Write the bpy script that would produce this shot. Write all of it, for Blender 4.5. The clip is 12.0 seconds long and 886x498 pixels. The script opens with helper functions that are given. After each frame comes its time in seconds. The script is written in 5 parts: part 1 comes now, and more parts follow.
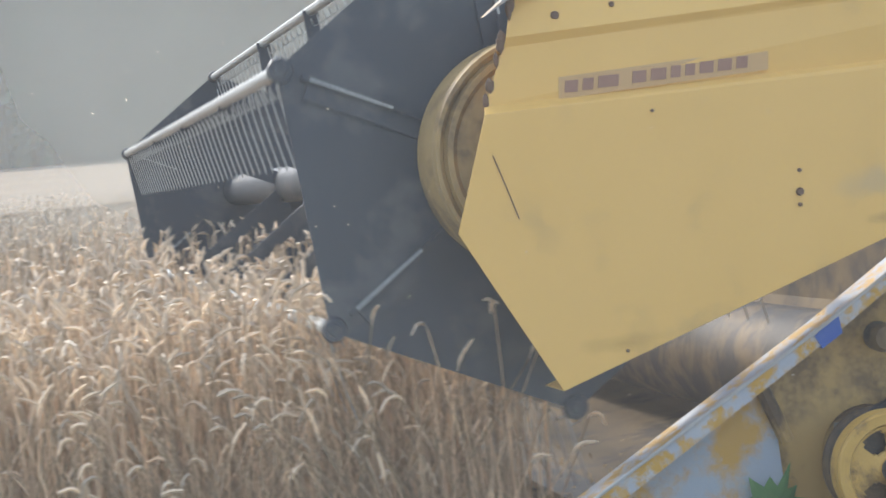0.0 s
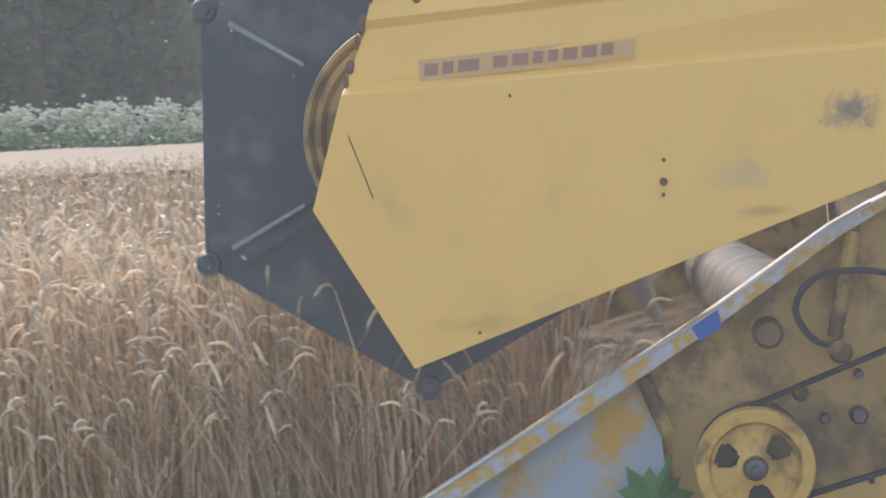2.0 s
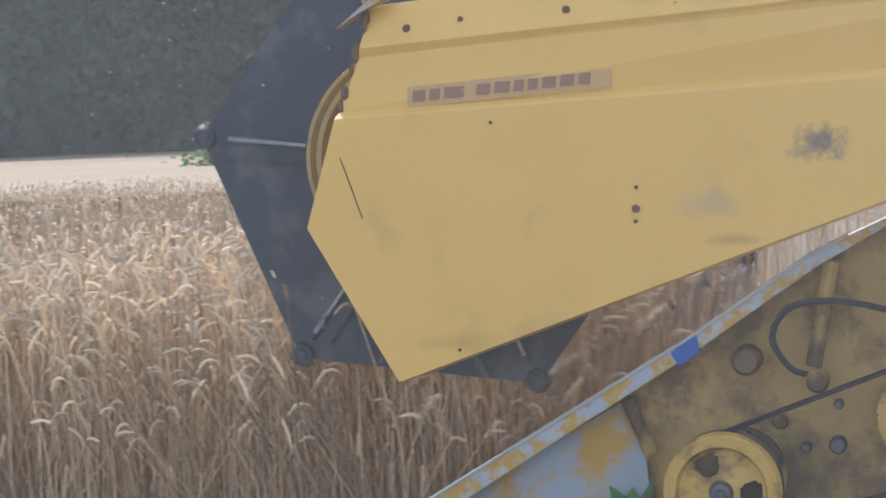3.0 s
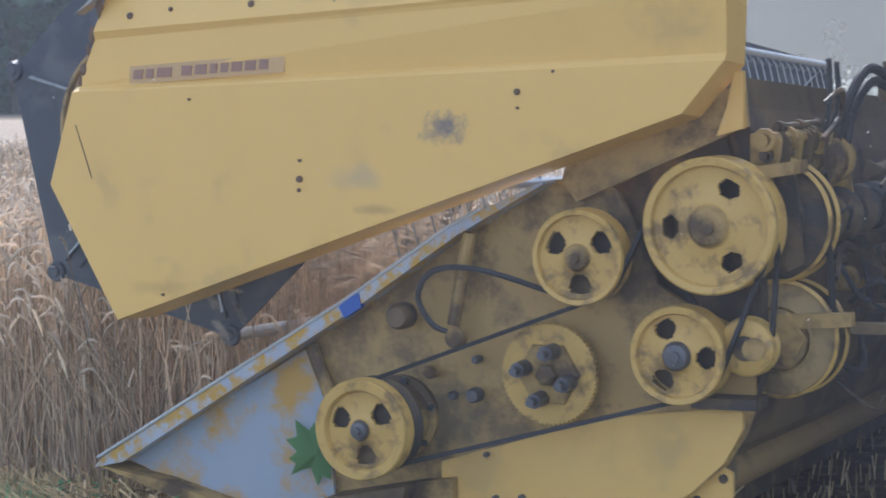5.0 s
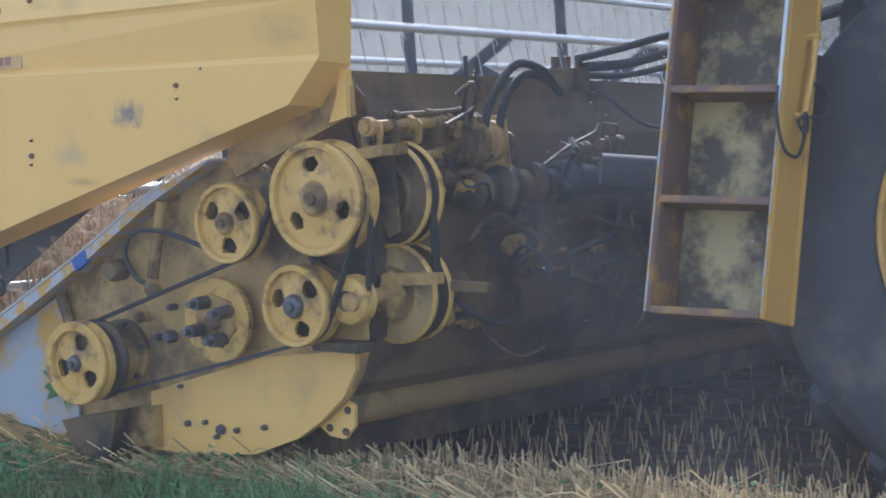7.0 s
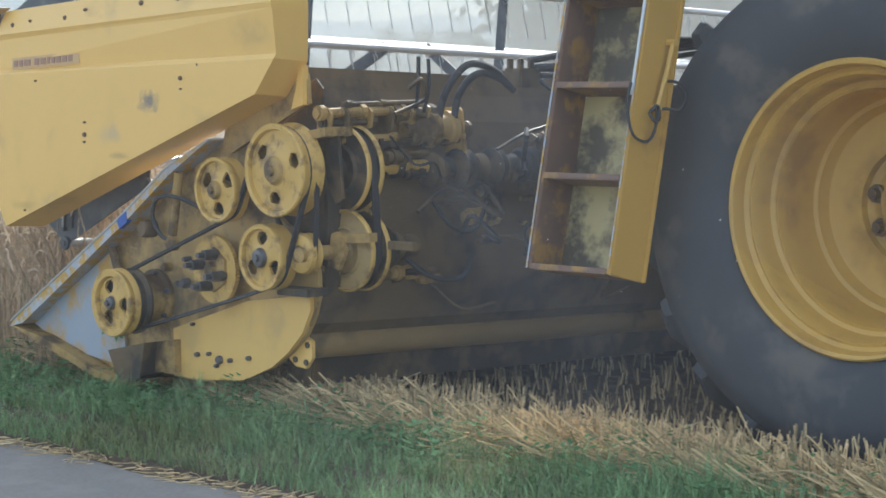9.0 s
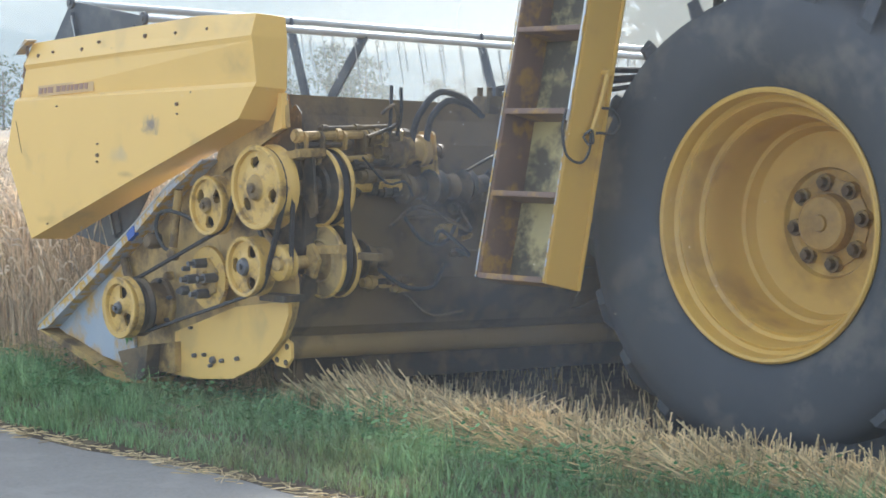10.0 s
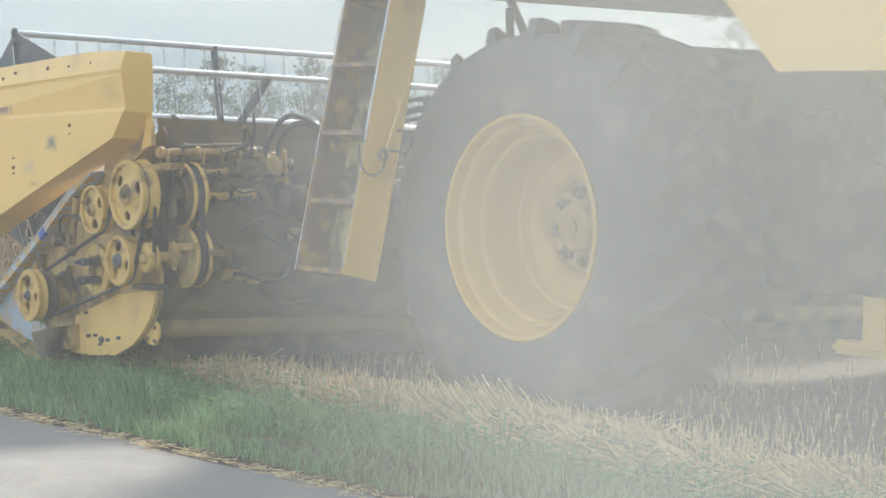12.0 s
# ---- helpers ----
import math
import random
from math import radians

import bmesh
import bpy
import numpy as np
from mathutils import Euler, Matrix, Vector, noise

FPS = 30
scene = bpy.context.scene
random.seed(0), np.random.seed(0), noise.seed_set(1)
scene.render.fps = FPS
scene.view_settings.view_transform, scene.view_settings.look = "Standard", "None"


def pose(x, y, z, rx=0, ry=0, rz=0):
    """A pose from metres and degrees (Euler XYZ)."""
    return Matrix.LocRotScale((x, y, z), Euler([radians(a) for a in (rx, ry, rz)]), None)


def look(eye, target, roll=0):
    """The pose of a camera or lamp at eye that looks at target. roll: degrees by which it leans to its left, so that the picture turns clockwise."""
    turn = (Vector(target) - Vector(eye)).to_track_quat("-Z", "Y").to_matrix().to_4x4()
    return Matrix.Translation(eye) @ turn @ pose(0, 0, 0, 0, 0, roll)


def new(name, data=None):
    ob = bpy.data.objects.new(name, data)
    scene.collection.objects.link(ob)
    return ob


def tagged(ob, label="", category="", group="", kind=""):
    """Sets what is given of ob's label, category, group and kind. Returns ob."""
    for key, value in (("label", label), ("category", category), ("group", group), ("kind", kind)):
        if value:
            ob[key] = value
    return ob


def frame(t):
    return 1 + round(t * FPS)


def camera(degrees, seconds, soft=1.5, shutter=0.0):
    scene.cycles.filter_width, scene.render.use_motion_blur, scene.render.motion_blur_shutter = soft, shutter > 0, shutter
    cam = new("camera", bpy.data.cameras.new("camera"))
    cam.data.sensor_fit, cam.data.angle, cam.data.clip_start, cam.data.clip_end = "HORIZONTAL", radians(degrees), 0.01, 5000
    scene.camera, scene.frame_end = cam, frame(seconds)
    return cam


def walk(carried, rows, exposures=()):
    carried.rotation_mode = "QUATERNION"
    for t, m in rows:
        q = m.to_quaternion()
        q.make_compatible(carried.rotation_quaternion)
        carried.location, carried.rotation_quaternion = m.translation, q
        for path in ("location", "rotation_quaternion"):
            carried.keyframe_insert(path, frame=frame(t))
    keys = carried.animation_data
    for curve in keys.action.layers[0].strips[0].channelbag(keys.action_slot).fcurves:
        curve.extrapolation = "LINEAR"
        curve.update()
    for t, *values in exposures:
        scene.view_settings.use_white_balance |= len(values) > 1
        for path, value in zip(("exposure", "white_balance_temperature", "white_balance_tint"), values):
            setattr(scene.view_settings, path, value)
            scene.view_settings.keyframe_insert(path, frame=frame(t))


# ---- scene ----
cam = camera(24.277, 12.0, soft=1.6, shutter=0.25)
walk(cam, [
    (0, look((-1.198, -4.489, 1.271), (-0.7921, -2.5337, 1.1610), -4.88)),
    (0.5, look((-1.358, -4.519, 1.266), (-1.0990, -2.5394, 1.1554), -3.84)),
    (1, look((-1.504, -4.567, 1.245), (-1.3388, -2.5787, 1.1063), -3.71)),
    (1.5, look((-1.669, -4.655, 1.231), (-1.6399, -2.6606, 1.0821), -3.30)),
    (2, look((-1.722, -4.716, 1.228), (-1.8248, -2.7231, 1.0999), -2.86)),
    (2.5, look((-1.748, -4.752, 1.223), (-2.0412, -2.7765, 1.1140), -2.71)),
    (4.5, look((-2.007, -4.881, 1.260), (-2.7384, -3.0238, 1.1366), -0.23)),
    (5, look((-1.964, -4.919, 1.252), (-2.7577, -3.0879, 1.1194), -0.26)),
    (5.5, look((-1.908, -4.955, 1.226), (-2.7719, -3.1559, 1.0929), 0.50)),
    (6, look((-1.848, -4.979, 1.246), (-2.7335, -3.1925, 1.0963), -0.45)),
    (6.5, look((-1.790, -4.949, 1.257), (-2.7996, -3.2286, 1.1072), -0.24)),
    (7, look((-1.761, -4.898, 1.311), (-2.8505, -3.2284, 1.1527), -0.63)),
    (9, look((-1.785, -5.016, 1.230), (-3.1646, -3.5753, 1.0880), 0.16)),
    (9.5, look((-1.816, -5.061, 1.210), (-3.2498, -3.6722, 1.0871), 0.52)),
    (10, look((-1.815, -5.082, 1.210), (-3.2842, -3.7300, 1.0965), 0.40)),
    (10.5, look((-1.839, -5.085, 1.216), (-3.3556, -3.7854, 1.1066), 0.62)),
    (11, look((-1.820, -5.094, 1.216), (-3.3701, -3.8332, 1.1224), 1.01)),
    (11.5, look((-1.800, -5.130, 1.223), (-3.3319, -3.8473, 1.1275), 0.76)),
    (12, look((-1.736, -5.172, 1.223), (-3.2808, -3.9062, 1.1257), 0.65)),
], exposures=((0, 1.1, 6350, 10), (2.5, 1.1, 6400, 14), (4.5, 1.09, 5750, 15), (7, 1.22, 5680, 15), (9, 1.3, 6250, 8), (9.5, 1.45, 6300, 8), (10.5, 1.66, 6300, 8), (11, 1.65, 6350, 8), (11.5, 1.55, 6450, 8), (12, 1.4, 6600, 8)))
SPEED = 1.0225         # metres a second, towards -x
PIVOT = Vector((3.3, 0, 1.2))
NOSE = ((0, 0.53), (0.5, 0.69), (1.0, 0.87), (1.5, 0.72), (2.0, 0.87), (2.5, 0.66), (4.5, 0.65), (5.0, 0.46), (5.5, 0.31), (6.0, 0.0), (12.0, 0.0))
HEADER_FIT = pose(-0.0046, 0.0484, 0.0237, 1.16, -0.106, -2.198)   # how the header hangs on the machine
HEADER_SIZE = 0.9597


# ---- world and sun ----
world = bpy.data.worlds.new("world")
scene.world = world
world.use_nodes = True
wn, wl = world.node_tree.nodes, world.node_tree.links
wbg = wn["Background"]
sky = wn.new("ShaderNodeTexSky")
sky.sky_type, sky.sun_disc = "NISHITA", False
sky.sun_elevation, sky.sun_rotation = radians(38), radians(-35)
sky.dust_density, sky.air_density = 1.2, 1.0
wco = wn.new("ShaderNodeTexCoord")
wmap = wn.new("ShaderNodeMapping")
wmap.inputs["Scale"].default_value = (1.0, 1.0, 6.0)
wno = wn.new("ShaderNodeTexNoise")
wno.inputs["Scale"].default_value, wno.inputs["Detail"].default_value = 3.0, 6
wra = wn.new("ShaderNodeValToRGB")
wra.color_ramp.elements[0].position, wra.color_ramp.elements[1].position = 0.42, 0.62
wmx = wn.new("ShaderNodeMixRGB")
wmx.inputs[2].default_value = (4.1, 4.4, 4.8, 1)
wl.new(wco.outputs["Generated"], wmap.inputs[0]); wl.new(wmap.outputs[0], wno.inputs["Vector"])
wl.new(wno.outputs[0], wra.inputs[0]); wl.new(wra.outputs[0], wmx.inputs[0])
wl.new(sky.outputs[0], wmx.inputs[1]); wl.new(wmx.outputs[0], wbg.inputs[0])
wbg.inputs[1].default_value = 0.14
sun = new("sun", bpy.data.lights.new("sun", "SUN"))
sun.data.energy, sun.data.angle, sun.data.color = 2.2, radians(9), (1, 0.95, 0.87)
sun.matrix_world = look((-20, 28, 27), (0, 0, 0))


# ---- materials ----
def mat(name, c1, c2=None, rough=0.6, metal=0.0, scale=6.0, dirt=None, amount=0.0, dscale=2.0, bump=0.1, bscale=60.0, island=0.0, obj=0.0, trans=0.0, spec=0.5):
    """Two-scale colour: c1/c2 grain, patches of dirt above a threshold, fine relief; variation by island or object."""
    m = bpy.data.materials.new(name)
    m.use_nodes = True
    n, l = m.node_tree.nodes, m.node_tree.links
    b = n["Principled BSDF"]
    co = n.new("ShaderNodeTexCoord")
    no = n.new("ShaderNodeTexNoise")
    no.inputs["Scale"].default_value, no.inputs["Detail"].default_value = scale, 5
    l.new(co.outputs["Object"], no.inputs["Vector"])
    mx = n.new("ShaderNodeMixRGB")
    mx.inputs[1].default_value, mx.inputs[2].default_value = (*c1, 1), (*(c2 or c1), 1)
    l.new(no.outputs[0], mx.inputs[0])
    col = mx.outputs[0]
    if dirt:
        dn = n.new("ShaderNodeTexNoise")
        dn.inputs["Scale"].default_value, dn.inputs["Detail"].default_value, dn.inputs["Roughness"].default_value = dscale, 8, 0.65
        l.new(co.outputs["Object"], dn.inputs["Vector"])
        ra = n.new("ShaderNodeValToRGB")
        ra.color_ramp.elements[0].position, ra.color_ramp.elements[1].position = 0.62 - amount * 0.35, 0.72 - amount * 0.3
        l.new(dn.outputs[0], ra.inputs[0])
        dm = n.new("ShaderNodeMixRGB")
        dm.inputs[2].default_value = (*dirt, 1)
        l.new(ra.outputs[0], dm.inputs[0]); l.new(col, dm.inputs[1])
        col = dm.outputs[0]
    if island or obj:
        src = n.new("ShaderNodeNewGeometry").outputs["Random Per Island"] if island else n.new("ShaderNodeObjectInfo").outputs["Random"]
        hs = n.new("ShaderNodeHueSaturation")
        mr = n.new("ShaderNodeMapRange")
        k = island or obj
        mr.inputs[3].default_value, mr.inputs[4].default_value = 1 - k, 1 + k
        l.new(src, mr.inputs[0]); l.new(mr.outputs[0], hs.inputs["Value"])
        l.new(col, hs.inputs["Color"])
        col = hs.outputs[0]
    l.new(col, b.inputs["Base Color"])
    b.inputs["Roughness"].default_value, b.inputs["Metallic"].default_value = rough, metal
    b.inputs["Specular IOR Level"].default_value = spec
    if bump:
        bn = n.new("ShaderNodeTexNoise")
        bn.inputs["Scale"].default_value, bn.inputs["Detail"].default_value = bscale, 4
        l.new(co.outputs["Object"], bn.inputs["Vector"])
        bu = n.new("ShaderNodeBump")
        bu.inputs["Strength"].default_value, bu.inputs["Distance"].default_value = bump, 0.01
        l.new(bn.outputs[0], bu.inputs["Height"]); l.new(bu.outputs[0], b.inputs["Normal"])
    if trans:
        b.inputs["Transmission Weight"].default_value = 0
        t = n.new("ShaderNodeBsdfTranslucent")
        l.new(col, t.inputs[0])
        ms = n.new("ShaderNodeMixShader")
        ms.inputs[0].default_value = trans
        l.new(b.outputs[0], ms.inputs[1]); l.new(t.outputs[0], ms.inputs[2])
        l.new(ms.outputs[0], n["Material Output"].inputs[0])
    return m


YEL, BROWN = (0.80, 0.51, 0.155), (0.10, 0.065, 0.035)
M_SHIELD = mat("yellow_paint", YEL, (0.74, 0.46, 0.125), 0.42, scale=3, dirt=(0.62, 0.40, 0.13), amount=0.2, dscale=3.2, bump=0.04, bscale=25)
M_PULLEY = mat("pulley_paint", (0.61, 0.39, 0.10), (0.52, 0.32, 0.085), 0.45, scale=10, dirt=(0.24, 0.15, 0.055), amount=0.30, dscale=11, bump=0.08)
M_DIRTY = mat("dirty_yellow", (0.46, 0.295, 0.09), (0.34, 0.22, 0.085), 0.7, scale=5, dirt=BROWN, amount=0.45, dscale=4, bump=0.15)
M_SHEET = mat("end_sheet_paint", (0.50, 0.325, 0.105), (0.40, 0.26, 0.10), 0.6, scale=4, dirt=(0.20, 0.13, 0.06), amount=0.42, dscale=5.5, bump=0.1)
M_BLUE = mat("worn_blue_grey", (0.40, 0.43, 0.46), (0.30, 0.37, 0.47), 0.55, scale=5, dirt=(0.52, 0.31, 0.07), amount=0.5, dscale=4, bump=0.08)
M_RAIL = mat("chipped_rail", (0.55, 0.54, 0.52), (0.28, 0.34, 0.45), 0.5, scale=7, dirt=(0.52, 0.31, 0.06), amount=0.5, dscale=16, bump=0.1)
M_DRUM = mat("drum_paint", (0.46, 0.32, 0.13), (0.36, 0.25, 0.11), 0.55, scale=9, dirt=(0.2, 0.14, 0.07), amount=0.35, dscale=6)
M_HOUSE = mat("house_render", (0.62, 0.60, 0.56), (0.52, 0.50, 0.47), 0.8, scale=1)
M_ROOF = mat("roof_tile", (0.36, 0.17, 0.12), (0.28, 0.13, 0.10), 0.8, scale=2)
M_GLASS = mat("window_glass", (0.03, 0.035, 0.04), None, 0.1, bump=0)
M_RIDGE = mat("ridge_woods", (0.10, 0.15, 0.09), (0.17, 0.22, 0.14), 0.9, scale=0.06, dirt=(0.07, 0.11, 0.07), amount=0.5, dscale=0.12, bump=1.0, bscale=0.5)
M_BEAM = mat("beam_paint", (0.40, 0.255, 0.085), (0.20, 0.14, 0.07), 0.7, scale=2, dirt=(0.10, 0.075, 0.045), amount=0.35, dscale=1.4)
M_BLUEP = mat("blue_patch_paint", (0.03, 0.09, 0.42), (0.04, 0.12, 0.36), 0.5)
M_HEX = mat("reel_steel", (0.055, 0.063, 0.078), (0.07, 0.078, 0.09), 0.5, scale=3, dirt=(0.11, 0.115, 0.12), amount=0.3, dscale=5, bump=0.06)
M_TUBE = mat("galvanised_tube", (0.62, 0.64, 0.63), (0.48, 0.50, 0.50), 0.35, metal=0.35, scale=8, bump=0.05)
M_TINE = mat("tine_wire", (0.45, 0.46, 0.45), None, 0.4, metal=0.6)
M_BELT = mat("belt_rubber", (0.028, 0.028, 0.032), (0.045, 0.043, 0.042), 0.75, scale=20, bump=0.1)
M_DARK = mat("greasy_steel", (0.05, 0.045, 0.04), (0.075, 0.06, 0.045), 0.6, metal=0.2, scale=9, dirt=(0.16, 0.11, 0.06), amount=0.45, dscale=5, bump=0.2)
M_BOLT = mat("bolt_steel", (0.09, 0.095, 0.11), (0.16, 0.16, 0.17), 0.4, metal=0.6, scale=30)
M_RUST = mat("rust_spot", (0.20, 0.12, 0.07), (0.12, 0.08, 0.06), 0.8, scale=40)
M_DECAL = mat("decal_backing", (0.58, 0.37, 0.16), (0.55, 0.36, 0.17), 0.5, scale=20)
M_LETTER = mat("decal_ink", (0.27, 0.15, 0.12), (0.36, 0.21, 0.13), 0.5, scale=60)
M_TYRE = mat("tyre_rubber", (0.052, 0.056, 0.064), (0.075, 0.077, 0.082), 0.8, scale=3, dirt=(0.12, 0.11, 0.10), amount=0.3, dscale=3, bump=0.12, bscale=40)
M_RIM = mat("rim_paint", (0.60, 0.37, 0.085), (0.53, 0.32, 0.08), 0.45, scale=5, dirt=(0.42, 0.25, 0.075), amount=0.2, dscale=3, bump=0.06)
M_LADBACK = mat("ladder_back_paint", (0.52, 0.42, 0.17), (0.38, 0.33, 0.20), 0.6, scale=5, dirt=(0.10, 0.085, 0.06), amount=0.55, dscale=4.5, bump=0.1)
M_LADSTEP = mat("ladder_step_steel", (0.22, 0.13, 0.09), (0.15, 0.10, 0.08), 0.6, scale=10, dirt=(0.35, 0.2, 0.06), amount=0.3, dscale=8)
M_WALL = mat("grimy_wall_paint", (0.20, 0.135, 0.062), (0.105, 0.077, 0.046), 0.75, scale=4, dirt=(0.065, 0.052, 0.04), amount=0.38, dscale=2.6, bump=0.2)
M_HOSE = mat("hose_rubber", (0.035, 0.036, 0.04), (0.06, 0.058, 0.055), 0.75, scale=20)
M_SOIL = mat("soil", (0.12, 0.088, 0.058), (0.075, 0.055, 0.036), 0.95, scale=4, dirt=(0.20, 0.15, 0.09), amount=0.35, dscale=9, bump=0.6, bscale=30)
M_ROAD = mat("asphalt", (0.36, 0.335, 0.30), (0.20, 0.19, 0.175), 0.95, scale=70, dirt=(0.31, 0.29, 0.26), amount=0.35, dscale=6, bump=0.5, bscale=160, spec=0.08)
M_STRAW = mat("straw", (0.76, 0.59, 0.33), (0.56, 0.41, 0.21), 0.55, scale=8, island=0.5, bump=0, trans=0.15)
M_WHEAT = mat("wheat_stem", (0.70, 0.57, 0.41), (0.58, 0.455, 0.31), 0.55, scale=3, island=0.5, bump=0, trans=0.3, spec=0.25)
M_EAR = mat("wheat_ear", (0.85, 0.75, 0.60), (0.74, 0.62, 0.47), 0.6, scale=60, island=0.3, bump=0, trans=0.35)
M_CANOPY = mat("far_wheat", (0.31, 0.235, 0.16), (0.24, 0.18, 0.12), 0.9, scale=0.5, dirt=(0.33, 0.255, 0.17), amount=0.4, dscale=0.12, bump=1.0, bscale=9)
M_GRASS = mat("grass", (0.19, 0.31, 0.14), (0.26, 0.39, 0.19), 0.6, scale=2, dirt=(0.24, 0.28, 0.13), amount=0.3, dscale=1.5, island=0.45, bump=0, trans=0.25, spec=0.2)
M_LEAF = mat("leaf", (0.08, 0.19, 0.07), (0.13, 0.26, 0.10), 0.9, scale=6, island=0.2, bump=0, trans=0.25)
M_WOOD = mat("forest_leaf_and_shade", (0.045, 0.075, 0.045), (0.07, 0.10, 0.055), 0.7, scale=0.3, island=0.35, bump=0)
M_TRUNK = mat("bark", (0.12, 0.09, 0.065), (0.07, 0.055, 0.045), 0.9, scale=6)
M_FLOWER = mat("pale_flower", (0.50, 0.50, 0.40), (0.38, 0.40, 0.29), 0.7, scale=6, island=0.2, bump=0)
M_WEED = mat("dock_weed", (0.12, 0.075, 0.05), (0.17, 0.10, 0.06), 0.8, scale=12, bump=0)


def ragged_patch(m, centre, radius, colour, strength, scale):
    """A ragged patch round one spot of a painted sheet: worn smears, grime, plain darkening."""
    n, l = m.node_tree.nodes, m.node_tree.links
    b = n["Principled BSDF"]
    old = b.inputs["Base Color"].links[0].from_socket
    co, mp, gr, no = n.new("ShaderNodeTexCoord"), n.new("ShaderNodeMapping"), n.new("ShaderNodeTexGradient"), n.new("ShaderNodeTexNoise")
    mp.vector_type = "TEXTURE"
    mp.inputs["Location"].default_value, mp.inputs["Scale"].default_value = centre, radius
    gr.gradient_type = "SPHERICAL"
    no.inputs["Scale"].default_value, no.inputs["Detail"].default_value, no.inputs["Roughness"].default_value = scale, 7, 0.7
    l.new(co.outputs["Object"], mp.inputs[0]); l.new(mp.outputs[0], gr.inputs[0]); l.new(co.outputs["Object"], no.inputs["Vector"])
    ad, ra, mu, mx = n.new("ShaderNodeMath"), n.new("ShaderNodeMapRange"), n.new("ShaderNodeMath"), n.new("ShaderNodeMixRGB")
    l.new(gr.outputs["Fac"], ad.inputs[0]); l.new(no.outputs[0], ad.inputs[1])
    ra.inputs[1].default_value, ra.inputs[2].default_value, ra.inputs[4].default_value = 1.02, 1.42, strength
    l.new(ad.outputs[0], ra.inputs[0])
    step = n.new("ShaderNodeMath")
    step.operation = "MULTIPLY"
    l.new(gr.outputs["Fac"], step.inputs[0]); step.inputs[1].default_value = 4.0
    step.use_clamp = True
    mu.operation = "MULTIPLY"
    l.new(ra.outputs[0], mu.inputs[0]); l.new(step.outputs[0], mu.inputs[1])
    l.new(mu.outputs[0], mx.inputs[0]); l.new(old, mx.inputs[1])
    mx.inputs[2].default_value = (*colour, 1)
    l.new(mx.outputs[0], b.inputs["Base Color"])


# worn and smeared spots on the shield
ragged_patch(M_SHIELD, (1.07, 0.02, 1.255), (0.17, 0.5, 0.11), (0.17, 0.15, 0.14), 0.9, 34)
ragged_patch(M_SHIELD, (0.80, 0.02, 1.12), (0.20, 0.3, 0.09), (0.42, 0.34, 0.22), 0.5, 14)
ragged_patch(M_SHIELD, (0.86, 0.02, 1.03), (0.16, 0.3, 0.035), (0.40, 0.24, 0.08), 0.6, 10)
ragged_patch(M_SHIELD, (0.15, 0.02, 0.80), (0.28, 0.3, 0.06), (0.50, 0.31, 0.08), 0.6, 5)
# rim: brown grime in the dish, then darker still round the hub
ragged_patch(M_RIM, (0, 0.40, 0), (0.62, 0.75, 0.62), (0.22, 0.125, 0.05), 0.85, 7)
ragged_patch(M_RIM, (0, 0.42, 0), (0.30, 0.2, 0.30), (0.07, 0.05, 0.035), 0.9, 12)
# end sheet darkened round the upper pulleys, the front pulley and the clutch
ragged_patch(M_SHEET, (1.60, 0.23, 0.95), (0.55, 1.2, 0.52), (0.065, 0.055, 0.045), 0.95, 9)
ragged_patch(M_SHEET, (0.95, 0.23, 0.42), (0.32, 0.9, 0.30), (0.10, 0.08, 0.055), 0.85, 14)
ragged_patch(M_SHEET, (1.31, 0.23, 0.57), (0.36, 0.9, 0.30), (0.12, 0.09, 0.055), 0.75, 11)


# ---- mesh helpers ----
def part(name, bm, material, parent=None, label=""):
    me = bpy.data.meshes.new(name)
    bm.normal_update()
    bm.to_mesh(me)
    bm.free()
    me.materials.append(material)
    ob = new(name, me)
    if parent is not None:
        ob.parent = parent
    if label:
        ob["label"] = label
    return ob


def smooth(ob, angle=35):
    for p in ob.data.polygons:
        p.use_smooth = True
    ob.data.set_sharp_from_angle(angle=radians(angle))
    return ob


def box(bm, x0, x1, y0, y1, z0, z1, m=None, bevel=0.0):
    r = bmesh.ops.create_cube(bm, size=1.0)
    vs = r["verts"]
    bmesh.ops.scale(bm, vec=(x1 - x0, y1 - y0, z1 - z0), verts=vs)
    bmesh.ops.translate(bm, vec=((x0 + x1) / 2, (y0 + y1) / 2, (z0 + z1) / 2), verts=vs)
    if bevel:
        es = list({e for v in vs for e in v.link_edges})
        vs = list({v for f in bmesh.ops.bevel(bm, geom=es, offset=bevel, segments=2, affect="EDGES")["faces"] for v in f.verts} | {v for v in vs if v.is_valid})
    if m is not None:
        bmesh.ops.transform(bm, matrix=m, verts=vs)
    return vs


def prism(bm, outline, y0, y1):
    """An outline of (x, z), pulled from y0 to y1."""
    a = [bm.verts.new((x, y0, z)) for x, z in outline]
    b = [bm.verts.new((x, y1, z)) for x, z in outline]
    bm.faces.new(a), bm.faces.new(b[::-1])
    for i in range(len(a)):
        bm.faces.new((a[i - 1], b[i - 1], b[i], a[i]))
    bmesh.ops.recalc_face_normals(bm, faces=bm.faces)


